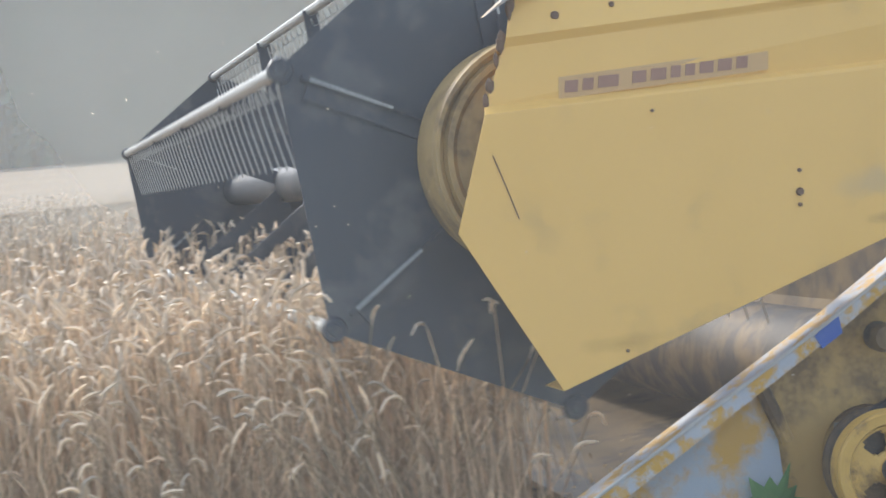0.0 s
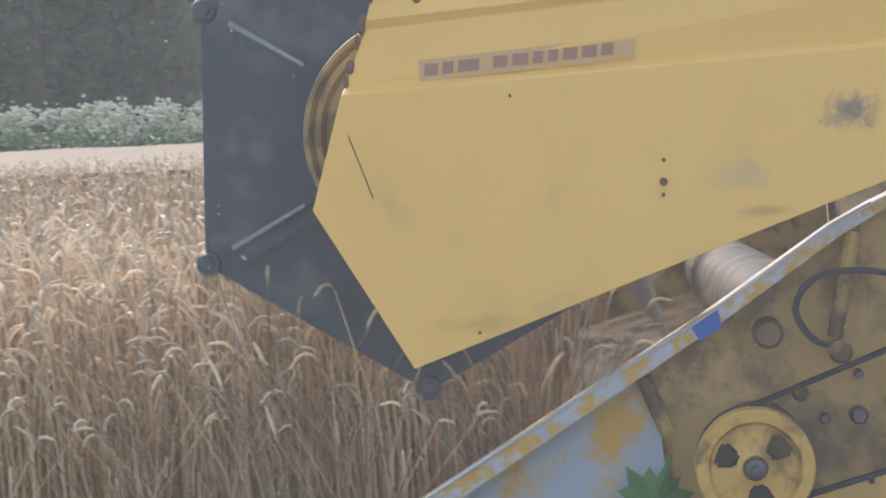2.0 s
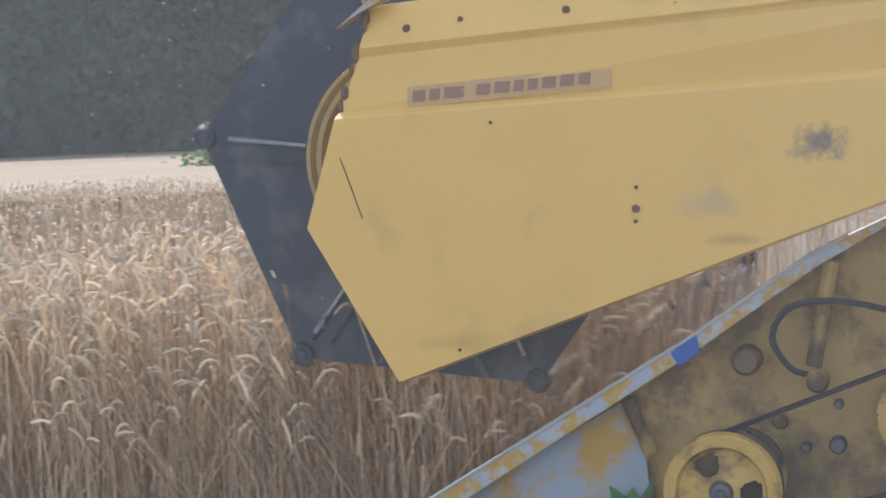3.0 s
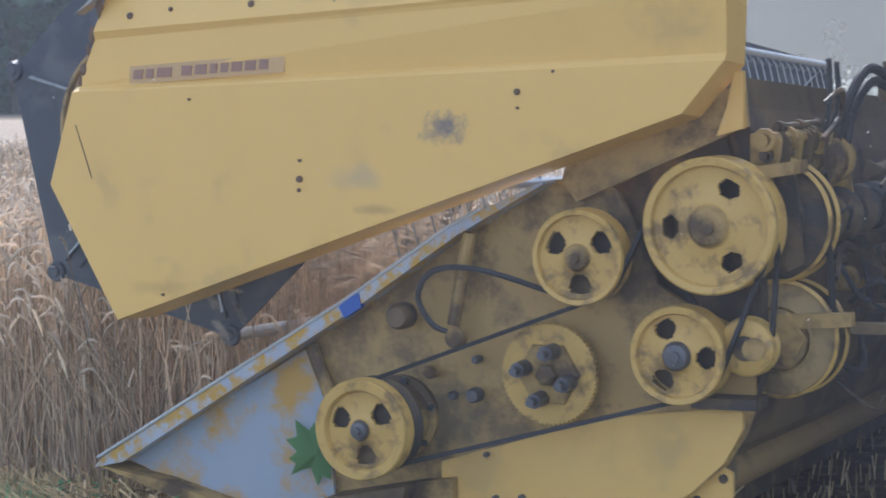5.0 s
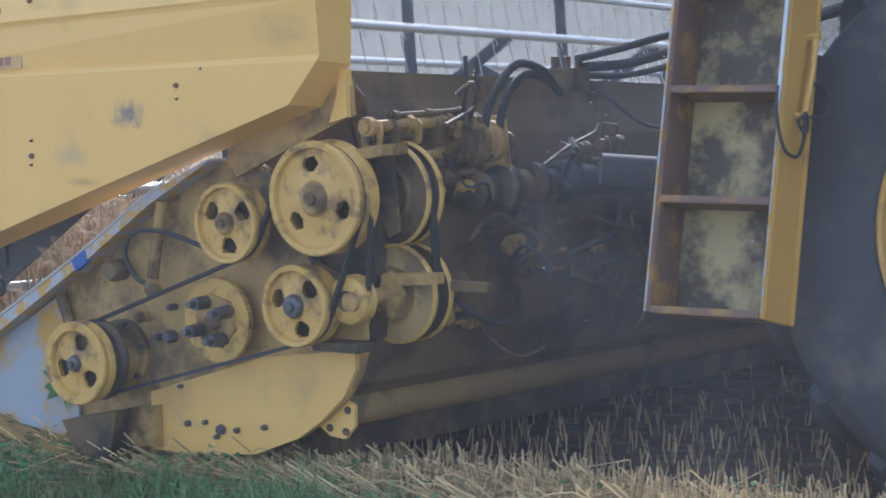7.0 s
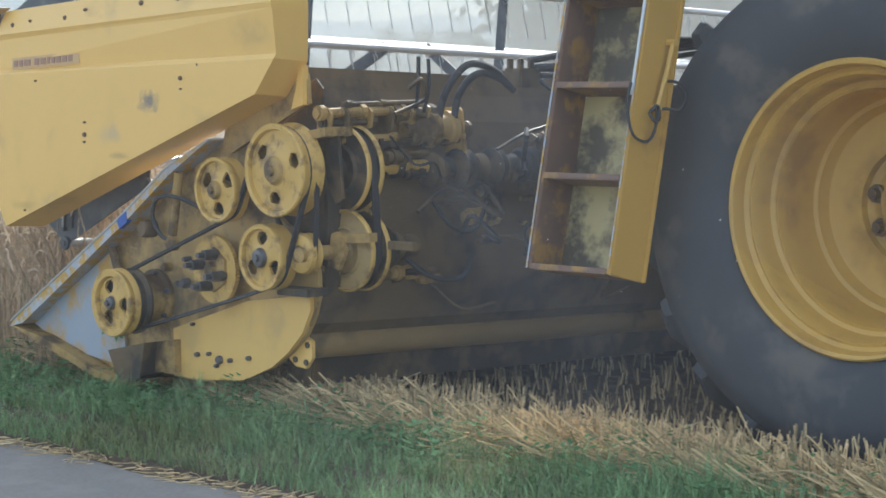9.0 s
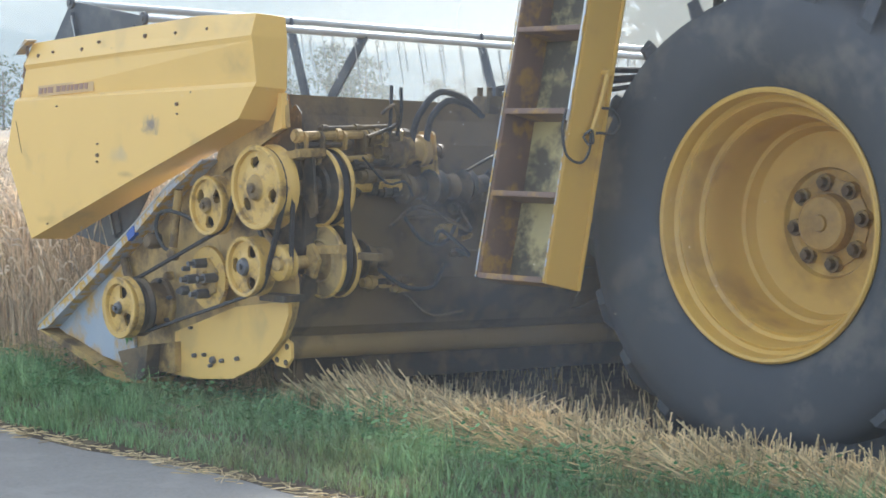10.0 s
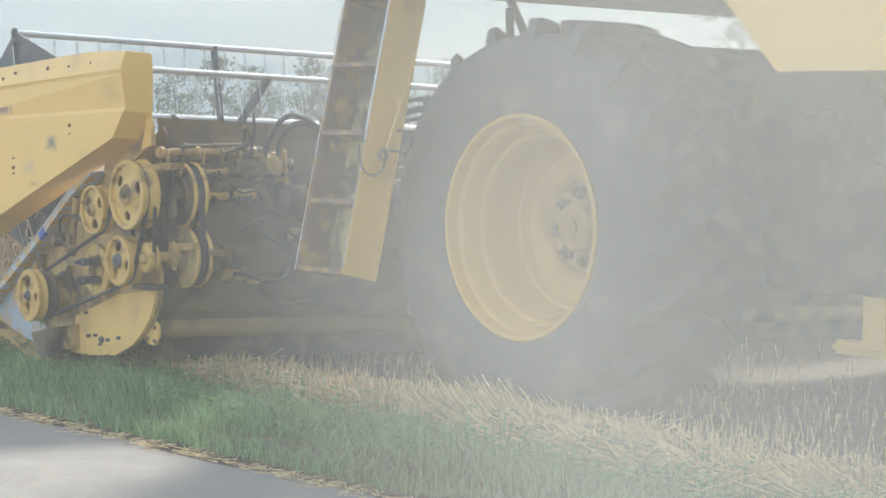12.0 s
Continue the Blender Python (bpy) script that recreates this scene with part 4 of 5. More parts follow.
        lathe(bm, [(0.0004, -0.03), (hub_r * 0.45, -0.03), (hub_r * 0.5, -0.018), (hub_r, -0.016), (hub_r * 1.25, -0.002), (hub_r * 1.25, depth + 0.06), (0.0004, depth + 0.06)], 24)
        smooth(part("hub", bm, hub_mat, p))
        # added dark disc, puts deep shade behind the web openings
        bm = bmesh.new()
        lathe(bm, [(hub_r, depth * 0.8), (r * 0.8, depth * 0.8), (r * 0.8, depth * 0.95), (hub_r, depth * 0.95)], 40, closed=True)
        part("opening_shade_disc", bm, M_DARK, p)
        shifted(p, x, y, z)
        spinners.append((p, x, y, z, spin, a0))
        return p

    pulley(0.80, 0.0, 0.415, 0.143, 0.05, 3, 0.024, M_BOLT, -80, 5, 0.26, slot_r=0.50, slot_size=0.19, slot_w=0.2)
    pulley(1.431, 0.07, 0.903, 0.131, 0.07, 3, 0.030, M_DIRTY, -240, 90, 0.15, slot_r=0.56, slot_size=0.20, slot_w=0.2)
    pulley(1.797, 0.075, 0.990, 0.181, 0.10, 3, 0.045, M_DIRTY, -80, 100, 0.15, slot_r=0.60, slot_size=0.13, slot_w=0.14)
    pulley(1.707, 0.07, 0.648, 0.131, 0.08, 3, 0.032, M_BOLT, -84, 65, 0.17, slot_r=0.58, slot_size=0.2, slot_w=0.19)
    bm = bmesh.new()
    lathe(bm, [(0.02, 0.05), (0.138, 0.05), (0.140, 0.058), (0.126, 0.072), (0.126, 0.092), (0.140, 0.108), (0.140, 0.116), (0.1, 0.12), (0.02, 0.12)], 40)
    shifted(smooth(part("rear_sheave", bm, M_DARK, hd, "dark twin-groove sheave")), 0.80, 0.0, 0.415)
    bm = bmesh.new()
    lathe(bm, [(0.02, 0.115), (0.085, 0.115), (0.095, 0.125), (0.10, 0.20), (0.118, 0.205), (0.118, 0.235)], 28)
    gb = shifted(smooth(part("gear_housing", bm, M_DIRTY, hd, "oily yellow gear housing")), 0.82, 0.0, 0.425)
    for k in range(6):
        a = math.tau * k / 6 + 0.3
        bm = bmesh.new()
        lathe(bm, [(0.0004, 0.185), (0.009, 0.185), (0.011, 0.19), (0.011, 0.21)], 6)
        shifted(part("bolt", bm, M_BOLT, gb), 0.108 * math.cos(a), 0, 0.108 * math.sin(a))
    # added dark sheet, stands for the shade seen past the end sheet
    bm = bmesh.new()
    prism(bm, [(1.20, 0.75), (1.20, 1.02), (1.42, 1.13), (1.80, 1.34), (1.84, 1.30), (1.86, 0.9), (1.86, 0.60)], 0.29, 0.30)
    part("opening_shade_sheet", bm, M_DARK, hd, "added dark sheet standing for shade in the opening")
    # slip clutch: toothed disc with four spring bolts
    bm = bmesh.new()
    n = 64
    out = []
    for k in range(n * 2):
        rr = 0.143 if k % 2 else 0.136
        out.append((rr * math.cos(k * math.pi / n), rr * math.sin(k * math.pi / n)))
    prism(bm, out, 0.0, 0.02)
    sc = part("clutch_disc", bm, M_PULLEY, hd, "toothed yellow slip-clutch disc with spring bolts")
    bm = bmesh.new()
    lathe(bm, [(0.0004, -0.035), (0.02, -0.035), (0.03, -0.03), (0.035, -0.012), (0.09, -0.01), (0.095, 0.002)], 6)
    part("pressure_plate", bm, M_DIRTY, sc)
    for k in range(4):
        a = radians(45 + 90 * k)
        bm = bmesh.new()
        lathe(bm, [(0.0004, -0.10), (0.012, -0.10), (0.012, -0.07), (0.021, -0.07), (0.023, -0.01), (0.021, 0.0)], 12)
        shifted(smooth(part("spring_bolt", bm, M_BOLT, sc)), 0.068 * math.cos(a), 0, 0.068 * math.sin(a))
    shifted(sc, 1.31, 0.15, 0.573)
    spinners.append((sc, 1.31, 0.15, 0.573, -112, 80))
    # inner disc pulleys and small tension pulley
    def disc(x, y, z, r, spin, a0, material, face):
        """One dished variator disc with a rolled rim; face: which way the dish opens."""
        bm = bmesh.new()
        lathe(bm, [(0.0004, -0.02 * face), (0.035, -0.02 * face), (0.045, -0.012 * face), (0.05, 0.0), (r * 0.5, 0.004 * face), (r * 0.55, -0.008 * face), (r * 0.6, 0.004 * face), (r * 0.96, 0.016 * face), (r * 0.96, 0.022 * face), (0.05, 0.012 * face), (0.0004, 0.012 * face)], 48)
        p = smooth(part("variator_disc", bm, material, hd))
        bm = bmesh.new()
        lathe(bm, [(r * 0.94, 0.012 * face), (r * 0.955, 0.002 * face), (r, 0.008 * face), (r, 0.020 * face), (r * 0.96, 0.026 * face)], 48, closed=True)
        smooth(part("rim", bm, M_PULLEY, p, "yellow rolled rim"))
        shifted(p, x, y, z)
        spinners.append((p, x, y, z, spin, a0))
    disc(1.905, 0.33, 0.668, 0.162, -75, 0, M_DRUM, 1)
    disc(1.915, 0.43, 0.668, 0.162, -75, 0, M_DARK, -1)
    disc(1.88, 0.33, 0.985, 0.172, -75, 40, M_DARK, 1)
    disc(1.885, 0.42, 0.985, 0.172, -75, 40, M_DARK, -1)
    bm = bmesh.new()
    tube(bm, [(1.905, 0.10, 0.668), (1.905, 0.62, 0.668)], 0.03, 14)
    smooth(part("variator_shaft", bm, M_DIRTY, hd))
    bm = bmesh.new()
    tube(bm, [(1.875, 0.16, 0.985), (1.885, 0.45, 0.985)], 0.032, 14)
    smooth(part("variator_shaft", bm, M_DARK, hd))
    for y, r, w in ((0.50, 0.075, 0.03), (0.54, 0.085, 0.018), (0.58, 0.06, 0.05), (0.66, 0.045, 0.08)):
        bm = bmesh.new()
        lathe(bm, [(0.0004, -w / 2), (r * 0.9, -w / 2), (r, -w * 0.3), (r, w * 0.3), (r * 0.9, w / 2), (0.0004, w / 2)], 20)
        shifted(smooth(part("spring_collar", bm, M_DARK if r > 0.08 else M_WALL, hd)), 1.91, y, 0.668)
    bm = bmesh.new()
    lathe(bm, [(0.0004, -0.02), (0.03, -0.02), (0.034, -0.03), (0.06, -0.03), (0.075, -0.02), (0.08, 0.0), (0.06, 0.015), (0.08, 0.03), (0.0004, 0.03)], 28)
    shifted(smooth(part("tension_pulley", bm, M_PULLEY, hd)), 1.875, 0.15, 0.668)
    bm = bmesh.new()
    lathe(bm, [(0.0004, 0), (0.032, 0), (0.032, 0.006)], 16)
    shifted(part("bore", bm, M_DARK, hd), 1.875, 0.116, 0.668)
    # belts: upper and lower runs as closed loops round the pulleys
    def belt(circles, y0, w, thick=0.012):
        """A closed V-belt round (x, z, r, side) circles in order; side 1 runs outside clockwise, -1 is pressed on from outside."""
        n, ends = len(circles), []
        for i in range(n):
            x0, z0, r0, s0 = circles[i]
            x1, z1, r1, s1 = circles[(i + 1) % n]
            d = Vector((x1 - x0, z1 - z0))
            u = d.normalized()
            c = (s0 * r0 - s1 * r1) / d.length
            nn = u * c + Vector((-u.y, u.x)) * math.sqrt(max(0.0, 1 - c * c))
            ends.append(math.atan2(nn.y, nn.x))
        bm = bmesh.new()
        rings = []
        for i, (x, z, r, s) in enumerate(circles):
            a, b = ends[i - 1], ends[i]
            if s < 0:
                a, b = a + math.pi, b + math.pi
            turn = (a - b) % math.tau if s > 0 else -((b - a) % math.tau)
            for k in range(15):
                q = a - turn * k / 14
                inner, outer = (r, r + thick) if s > 0 else (r, r - thick)
                rings.append([bm.verts.new((x + p * math.cos(q), y, z + p * math.sin(q))) for p, y in ((inner, y0 + w * 0.12), (outer, y0), (outer, y0 + w), (inner, y0 + w * 0.88))])
        for i in range(len(rings)):
            for k in range(4):
                bm.faces.new((rings[i - 1][k - 1], rings[i - 1][k], rings[i][k], rings[i][k - 1]))
        bmesh.ops.recalc_face_normals(bm, faces=bm.faces)
        part("drive_belt", bm, M_BELT, hd, "black rubber drive belt")
    belt([(0.80, 0.415, 0.118, 1), (1.431, 0.903, 0.126, -1), (1.797, 0.990, 0.160, 1), (1.707, 0.648, 0.112, 1)], 0.095, 0.024)
    belt([(1.797, 0.990, 0.160, 1), (1.875, 0.668, 0.058, 1)], 0.14, 0.02)
    belt([(1.91, 0.668, 0.130, 1), (1.883, 0.985, 0.138, 1)], 0.362, 0.035)
    # tension arm and bearing plates between the discs
    for outl, y0, y1, m in (([(1.86, 1.10), (2.0, 1.12), (2.0, 1.155), (1.86, 1.135)], 0.16, 0.30, M_DIRTY), ([(1.90, 0.98), (1.96, 0.86), (2.0, 0.88), (1.98, 1.12), (1.93, 1.12)], 0.24, 0.255, M_DARK), ([(1.9, 0.62), (1.96, 0.60), (2.0, 0.68), (1.95, 0.75), (1.92, 0.74)], 0.25, 0.27, M_DIRTY), ([(1.92, 0.74), (2.12, 0.75), (2.12, 0.715), (1.92, 0.70)], 0.27, 0.31, M_DIRTY), ([(1.72, 0.5), (1.9, 0.5), (1.9, 0.53), (1.72, 0.53)], 0.14, 0.25, M_DARK), ([(2.08, 0.71), (2.22, 0.71), (2.22, 0.68), (2.08, 0.68)], 0.40, 0.43, M_WALL)):
        bm = bmesh.new()
        prism(bm, outl, y0, y1)
        part("bracket", bm, m, hd)

    # back wall, trough and bottom beam across the header
    bm = bmesh.new()
    prism(bm, [(1.74, 1.395), (1.755, 1.395), (1.80, 1.20), (1.86, 0.9), (1.87, 0.6), (1.80, 0.4), (1.68, 0.30), (1.3, 0.2), (0.6, 0.12), (0.6, 0.105), (1.3, 0.18), (1.70, 0.28), (1.82, 0.39), (1.89, 0.6), (1.88, 0.9), (1.82, 1.2)], 0.19, 7.1)
    turned = []
    turned.append(part("back_wall", bm, M_WALL, hd, "dusty brown and yellow rear wall and trough"))
    bm = bmesh.new()
    tube(bm, [(1.74, 0.20, 0.30), (1.74, 7.0, 0.30)], 0.056, 20)
    turned.append(smooth(part("bottom_beam", bm, M_BEAM, hd)))
    bm = bmesh.new()
    box(bm, 1.48, 1.64, 0.34, 7.1, 0.12, 0.25, bevel=0.01)
    turned.append(part("floor_beam", bm, M_DARK, hd))
    bm = bmesh.new()
    tube(bm, [(1.2, 0.26, 0.5), (1.2, 7.0, 0.5)], 0.2, 18)
    turned.append(smooth(part("auger", bm, M_DARK, hd)))
    # far end sheet and cutter bar
    bm = bmesh.new()
    prism(bm, [(-0.16, 0.2), (0.7, 0.74), (1.3, 1.1), (1.84, 1.3), (1.86, 0.5), (1.414, 0.12), (0.3, 0.09)], 7.1, 7.12)
    turned.append(part("far_end_sheet", bm, M_SHEET, hd))
    bm = bmesh.new()
    box(bm, 0.45, 0.62, 0.26, 7.1, 0.10, 0.125)
    turned.append(part("cutter_bar", bm, M_DARK, hd))
    for ob in turned:
        ob.rotation_euler = (radians(-2.6), 0, radians(1.4))
    # drive shaft along the back, with bearings, joints and motor
    bm = bmesh.new()
    tube(bm, [(1.89, 0.43, 0.985), (1.90, 0.80, 0.98)], 0.028, 14)
    smooth(part("drive_shaft", bm, M_PULLEY, hd, "yellow drive shaft"))
    for y, r, w, m in ((0.80, 0.07, 0.05, M_WALL), (0.87, 0.055, 0.08, M_DARK), (0.97, 0.082, 0.07, M_DARK), (1.06, 0.06, 0.08, M_WALL), (1.16, 0.078, 0.05, M_DARK), (1.24, 0.05, 0.1, M_DARK), (1.36, 0.075, 0.1, M_HOSE)):
        bm = bmesh.new()
        lathe(bm, [(0.0004, -w / 2), (r * 0.8, -w / 2), (r, -w * 0.35), (r * 0.9, 0), (r, w * 0.35), (r * 0.8, w / 2), (0.0004, w / 2)], 16)
        shifted(smooth(part("joint", bm, m, hd)), 1.905, y, 0.965)
    bm = bmesh.new()
    tube(bm, [(1.91, 1.40, 0.96), (1.93, 2.5, 0.93)], 0.06, 16)
    smooth(part("shaft_guard", bm, M_HOSE, hd, "black shaft guard tube"))
    # hydraulic motor, with flanges, ports and a slotted mounting plate
    bm = bmesh.new()
    lathe(bm, [(0.0004, -0.17), (0.03, -0.17), (0.034, -0.13), (0.052, -0.125), (0.054, -0.06), (0.075, -0.055), (0.078, -0.02), (0.058, -0.015), (0.058, 0.05), (0.072, 0.055), (0.072, 0.085), (0.0004, 0.09)], 20)
    shifted(smooth(part("hydraulic_motor", bm, M_DIRTY, hd, "oily yellow hydraulic motor")), 1.90, 0.83, 1.13)
    bm = bmesh.new()
    ring = [(1.84, 1.03), (1.90, 1.02), (1.955, 0.985), (1.93, 1.20), (1.915, 1.215), (1.83, 1.215), (1.82, 1.20)]
    prism(bm, ring, 0.955, 0.967)
    slot = part("motor_plate", bm, M_PULLEY, hd, "yellow slotted plate")
    bm = bmesh.new()
    prism(bm, [(1.855, 1.178), (1.895, 1.178), (1.90, 1.186), (1.895, 1.194), (1.855, 1.194), (1.85, 1.186)], 0.950, 0.956)
    part("slot", bm, M_DARK, slot)
    # row of tie rods, clamps and brackets under the wall's upper edge
    for y0, y1, z, r, m in ((0.20, 0.66, 1.205, 0.02, M_DIRTY), (0.22, 0.50, 1.165, 0.013, M_DARK), (0.58, 0.82, 1.19, 0.026, M_WALL), (0.34, 0.74, 1.235, 0.011, M_WALL), (0.5, 1.0, 1.08, 0.016, M_DARK), (0.30, 0.62, 1.10, 0.014, M_DIRTY)):
        bm = bmesh.new()
        tube(bm, [(1.90, y0, z), (1.91, y1, z + 0.004)], r, 10)
        for y in (y0 + 0.02, (y0 + y1) / 2, y1 - 0.02):
            lathe(bm, [(r, -0.012), (r * 1.55, -0.012), (r * 1.6, 0.012), (r, 0.012)], 10, centre=(1.905, y, z + 0.002))
        smooth(part("tie_rod", bm, m, hd))
    for y, z, w, h, m in ((0.24, 1.17, 0.012, 0.11, M_DIRTY), (0.33, 1.16, 0.010, 0.13, M_WALL), (0.45, 1.18, 0.012, 0.09, M_DIRTY), (0.56, 1.17, 0.014, 0.10, M_WALL), (0.67, 1.18, 0.018, 0.07, M_DIRTY), (0.76, 1.2, 0.012, 0.06, M_DRUM)):
        bm = bmesh.new()
        prism(bm, [(1.86, z - h * 0.5), (1.935, z - h * 0.4), (1.945, z + h * 0.3), (1.925, z + h * 0.5), (1.86, z + h * 0.5)], y, y + w)
        part("clamp", bm, m, hd)
    rnd = random.Random(21)
    for k in range(40):
        bm = bmesh.new()
        y, z = rnd.uniform(0.5, 1.7), rnd.uniform(0.52, 1.15)
        s = rnd.uniform(0.010, 0.036)
        if k % 3 == 1:
            a = rnd.uniform(0.3, 1.2)
            prism(bm, [(1.87, z - s), (1.90 + s, z - s * a), (1.92 + s, z + s * a), (1.88, z + s * 1.4)], y, y + 0.012)
        else:
            w = rnd.uniform(0.02, 0.09)
            lathe(bm, [(0.0004, -w), (s * 0.7, -w), (s * 0.75, -w * 0.5), (s, -w * 0.5), (s, -w * 0.2), (s * 0.8, -w * 0.15), (s * 0.8, w * 0.4), (s, w * 0.45), (s, w), (0.0004, w)], 12, centre=(1.90 + rnd.uniform(0, 0.04), y, z))
        part("fitting", bm, (M_DARK, M_WALL, M_DIRTY, M_DARK, M_WALL)[k % 5], hd)
    # hoses looping from the motor over the wall to a valve block
    for pts, r in (([(1.95, 0.70, 1.42), (1.955, 0.69, 1.3), (1.93, 0.70, 1.2)], 0.008), ([(1.96, 0.745, 1.41), (1.965, 0.74, 1.3), (1.93, 0.745, 1.2)], 0.008),
                   ([(1.93, 0.82, 1.15), (1.96, 0.84, 1.28), (2.0, 0.92, 1.385), (2.03, 1.03, 1.37), (2.03, 1.12, 1.31)], 0.015), ([(1.94, 0.90, 1.15), (1.965, 0.91, 1.27), (2.0, 0.98, 1.35), (2.03, 1.08, 1.33), (2.03, 1.16, 1.28)], 0.015),
                   ([(2.06, 1.22, 1.40), (2.12, 1.40, 1.43), (2.25, 1.62, 1.48), (2.4, 1.9, 1.48)], 0.014), ([(2.08, 1.24, 1.37), (2.15, 1.42, 1.38), (2.28, 1.64, 1.43), (2.4, 1.95, 1.46)], 0.018), ([(2.08, 1.26, 1.34), (2.15, 1.44, 1.34), (2.3, 1.66, 1.39), (2.4, 1.95, 1.43)], 0.012),
                   ([(2.08, 1.26, 1.32), (2.13, 1.36, 1.24), (2.2, 1.46, 1.16), (2.3, 1.6, 1.14)], 0.008), ([(1.94, 0.62, 0.62), (2.0, 0.72, 0.54), (2.0, 0.88, 0.53), (1.96, 0.98, 0.62)], 0.010), ([(1.95, 0.75, 0.86), (2.0, 0.82, 0.74), (2.0, 0.95, 0.72), (1.95, 1.08, 0.82)], 0.009)):
        bm = bmesh.new()
        tube(bm, curve_pts(pts), r, 8)
        smooth(part("hydraulic_hose", bm, M_HOSE, hd, "black hydraulic hose"))
    bm = bmesh.new()
    box(bm, 1.98, 2.09, 1.14, 1.26, 1.29, 1.37, bevel=0.006)
    valve = part("valve_block", bm, M_WALL, hd, "oily steel valve block")
    for x, y in ((2.0, 1.17), (2.03, 1.20), (2.06, 1.23)):
        bm = bmesh.new()
        tube(bm, [(x, y, 1.36), (x + 0.003, y, 1.41)], 0.014, 8)
        part("port", bm, M_DARK, valve)
    # thin pipes and wires crossing the rear wall
    for k in range(14):
        y, z = rnd.uniform(0.4, 1.8), rnd.uniform(0.5, 1.25)
        q = [(1.93 + rnd.uniform(0, 0.08), y, z)]
        for _ in range(3):
            q.append((1.93 + rnd.uniform(0, 0.12), q[-1][1] + rnd.uniform(-0.05, 0.25), q[-1][2] + rnd.uniform(-0.12, 0.12)))
        bm = bmesh.new()
        tube(bm, curve_pts(q, 4), rnd.uniform(0.005, 0.012), 6)
        smooth(part("pipe", bm, (M_DARK, M_HOSE, M_WALL)[k % 3], hd))
    # bare bright line along the rail, crack and rusty edge of the shield
    bm = bmesh.new()
    tube(bm, [(-0.18, 0.128, 0.258), (0.706, 0.128, 0.774), (1.02, 0.128, 0.976), (1.12, 0.128, 1.026)], 0.005, 6)
    part("bare_edge", bm, M_TUBE, rail, "rubbed bright rail edge")
    bm = bmesh.new()
    tube(bm, [(-0.125, shield_y(-0.12, 1.3) - 0.003, 1.275), (-0.10, shield_y(-0.1, 1.2) - 0.003, 1.20), (-0.075, shield_y(-0.08, 1.15) - 0.003, 1.12)], 0.0016, 5)
    part("crack", bm, M_RUST, sh, "dark crack in the shield")
    for k in range(9):
        t = rnd.uniform(0, 1)
        x, z = -0.125 + 0.085 * t, 1.40 + 0.24 * t
        bm = bmesh.new()
        bmesh.ops.create_icosphere(bm, subdivisions=1, radius=1, matrix=pose(x, 0.03, z) @ Matrix.Diagonal((rnd.uniform(0.006, 0.013), 0.008, rnd.uniform(0.012, 0.028), 1)))
        part("rust_spot", bm, M_RUST, sh)
    bm = bmesh.new()
    prism(bm, [(-0.115, 1.60), (-0.02, 1.672), (0.02, 1.668), (-0.045, 1.64)], 0.0, 0.05)
    part("bent_tab", bm, M_BLUE, sh, "torn pale flap of sheet metal")
    # a lobed green leaf caught behind the front pulley
    bm = bmesh.new()
    ring = []
    reach = (1.0, 0.34, 0.62, 0.42, 0.95, 0.52, 0.78, 0.30, 0.55, 0.36, 0.66, 0.22, 0.10, 0.24, 0.62, 0.34, 0.58, 0.32, 0.80, 0.50, 0.92, 0.44, 0.64, 0.36)
    turn = len(reach)
    for k in range(turn):
        a = k * math.tau / turn + math.pi / 2
        r = 0.12 * (0.25 + 0.75 * reach[k])
        ring.append(bm.verts.new((r * math.cos(a), 0.006 * math.sin(3 * a), r * 1.15 * math.sin(a))))
    mid = bm.verts.new((0, -0.008, 0))
    for k in range(turn):
        bm.faces.new((ring[k - 1], ring[k], mid))
    lf = part("leaf", bm, M_LEAF, hd, "green lobed leaf caught on the divider")
    lf.matrix_basis = pose(0.55, 0.19, 0.30, 0, 25, 15)
    build_reel(hd)
    return hd


def shield_y(x, z):
    """Depth of the shield's lower field."""
    return 0.0045 + 0.0155 * x


REEL_R, REEL_X, REEL_Z = 0.675, 0.042, 1.272
REEL_SPIN, REEL_A0 = -145.5, 24.0
reel_parts = {}


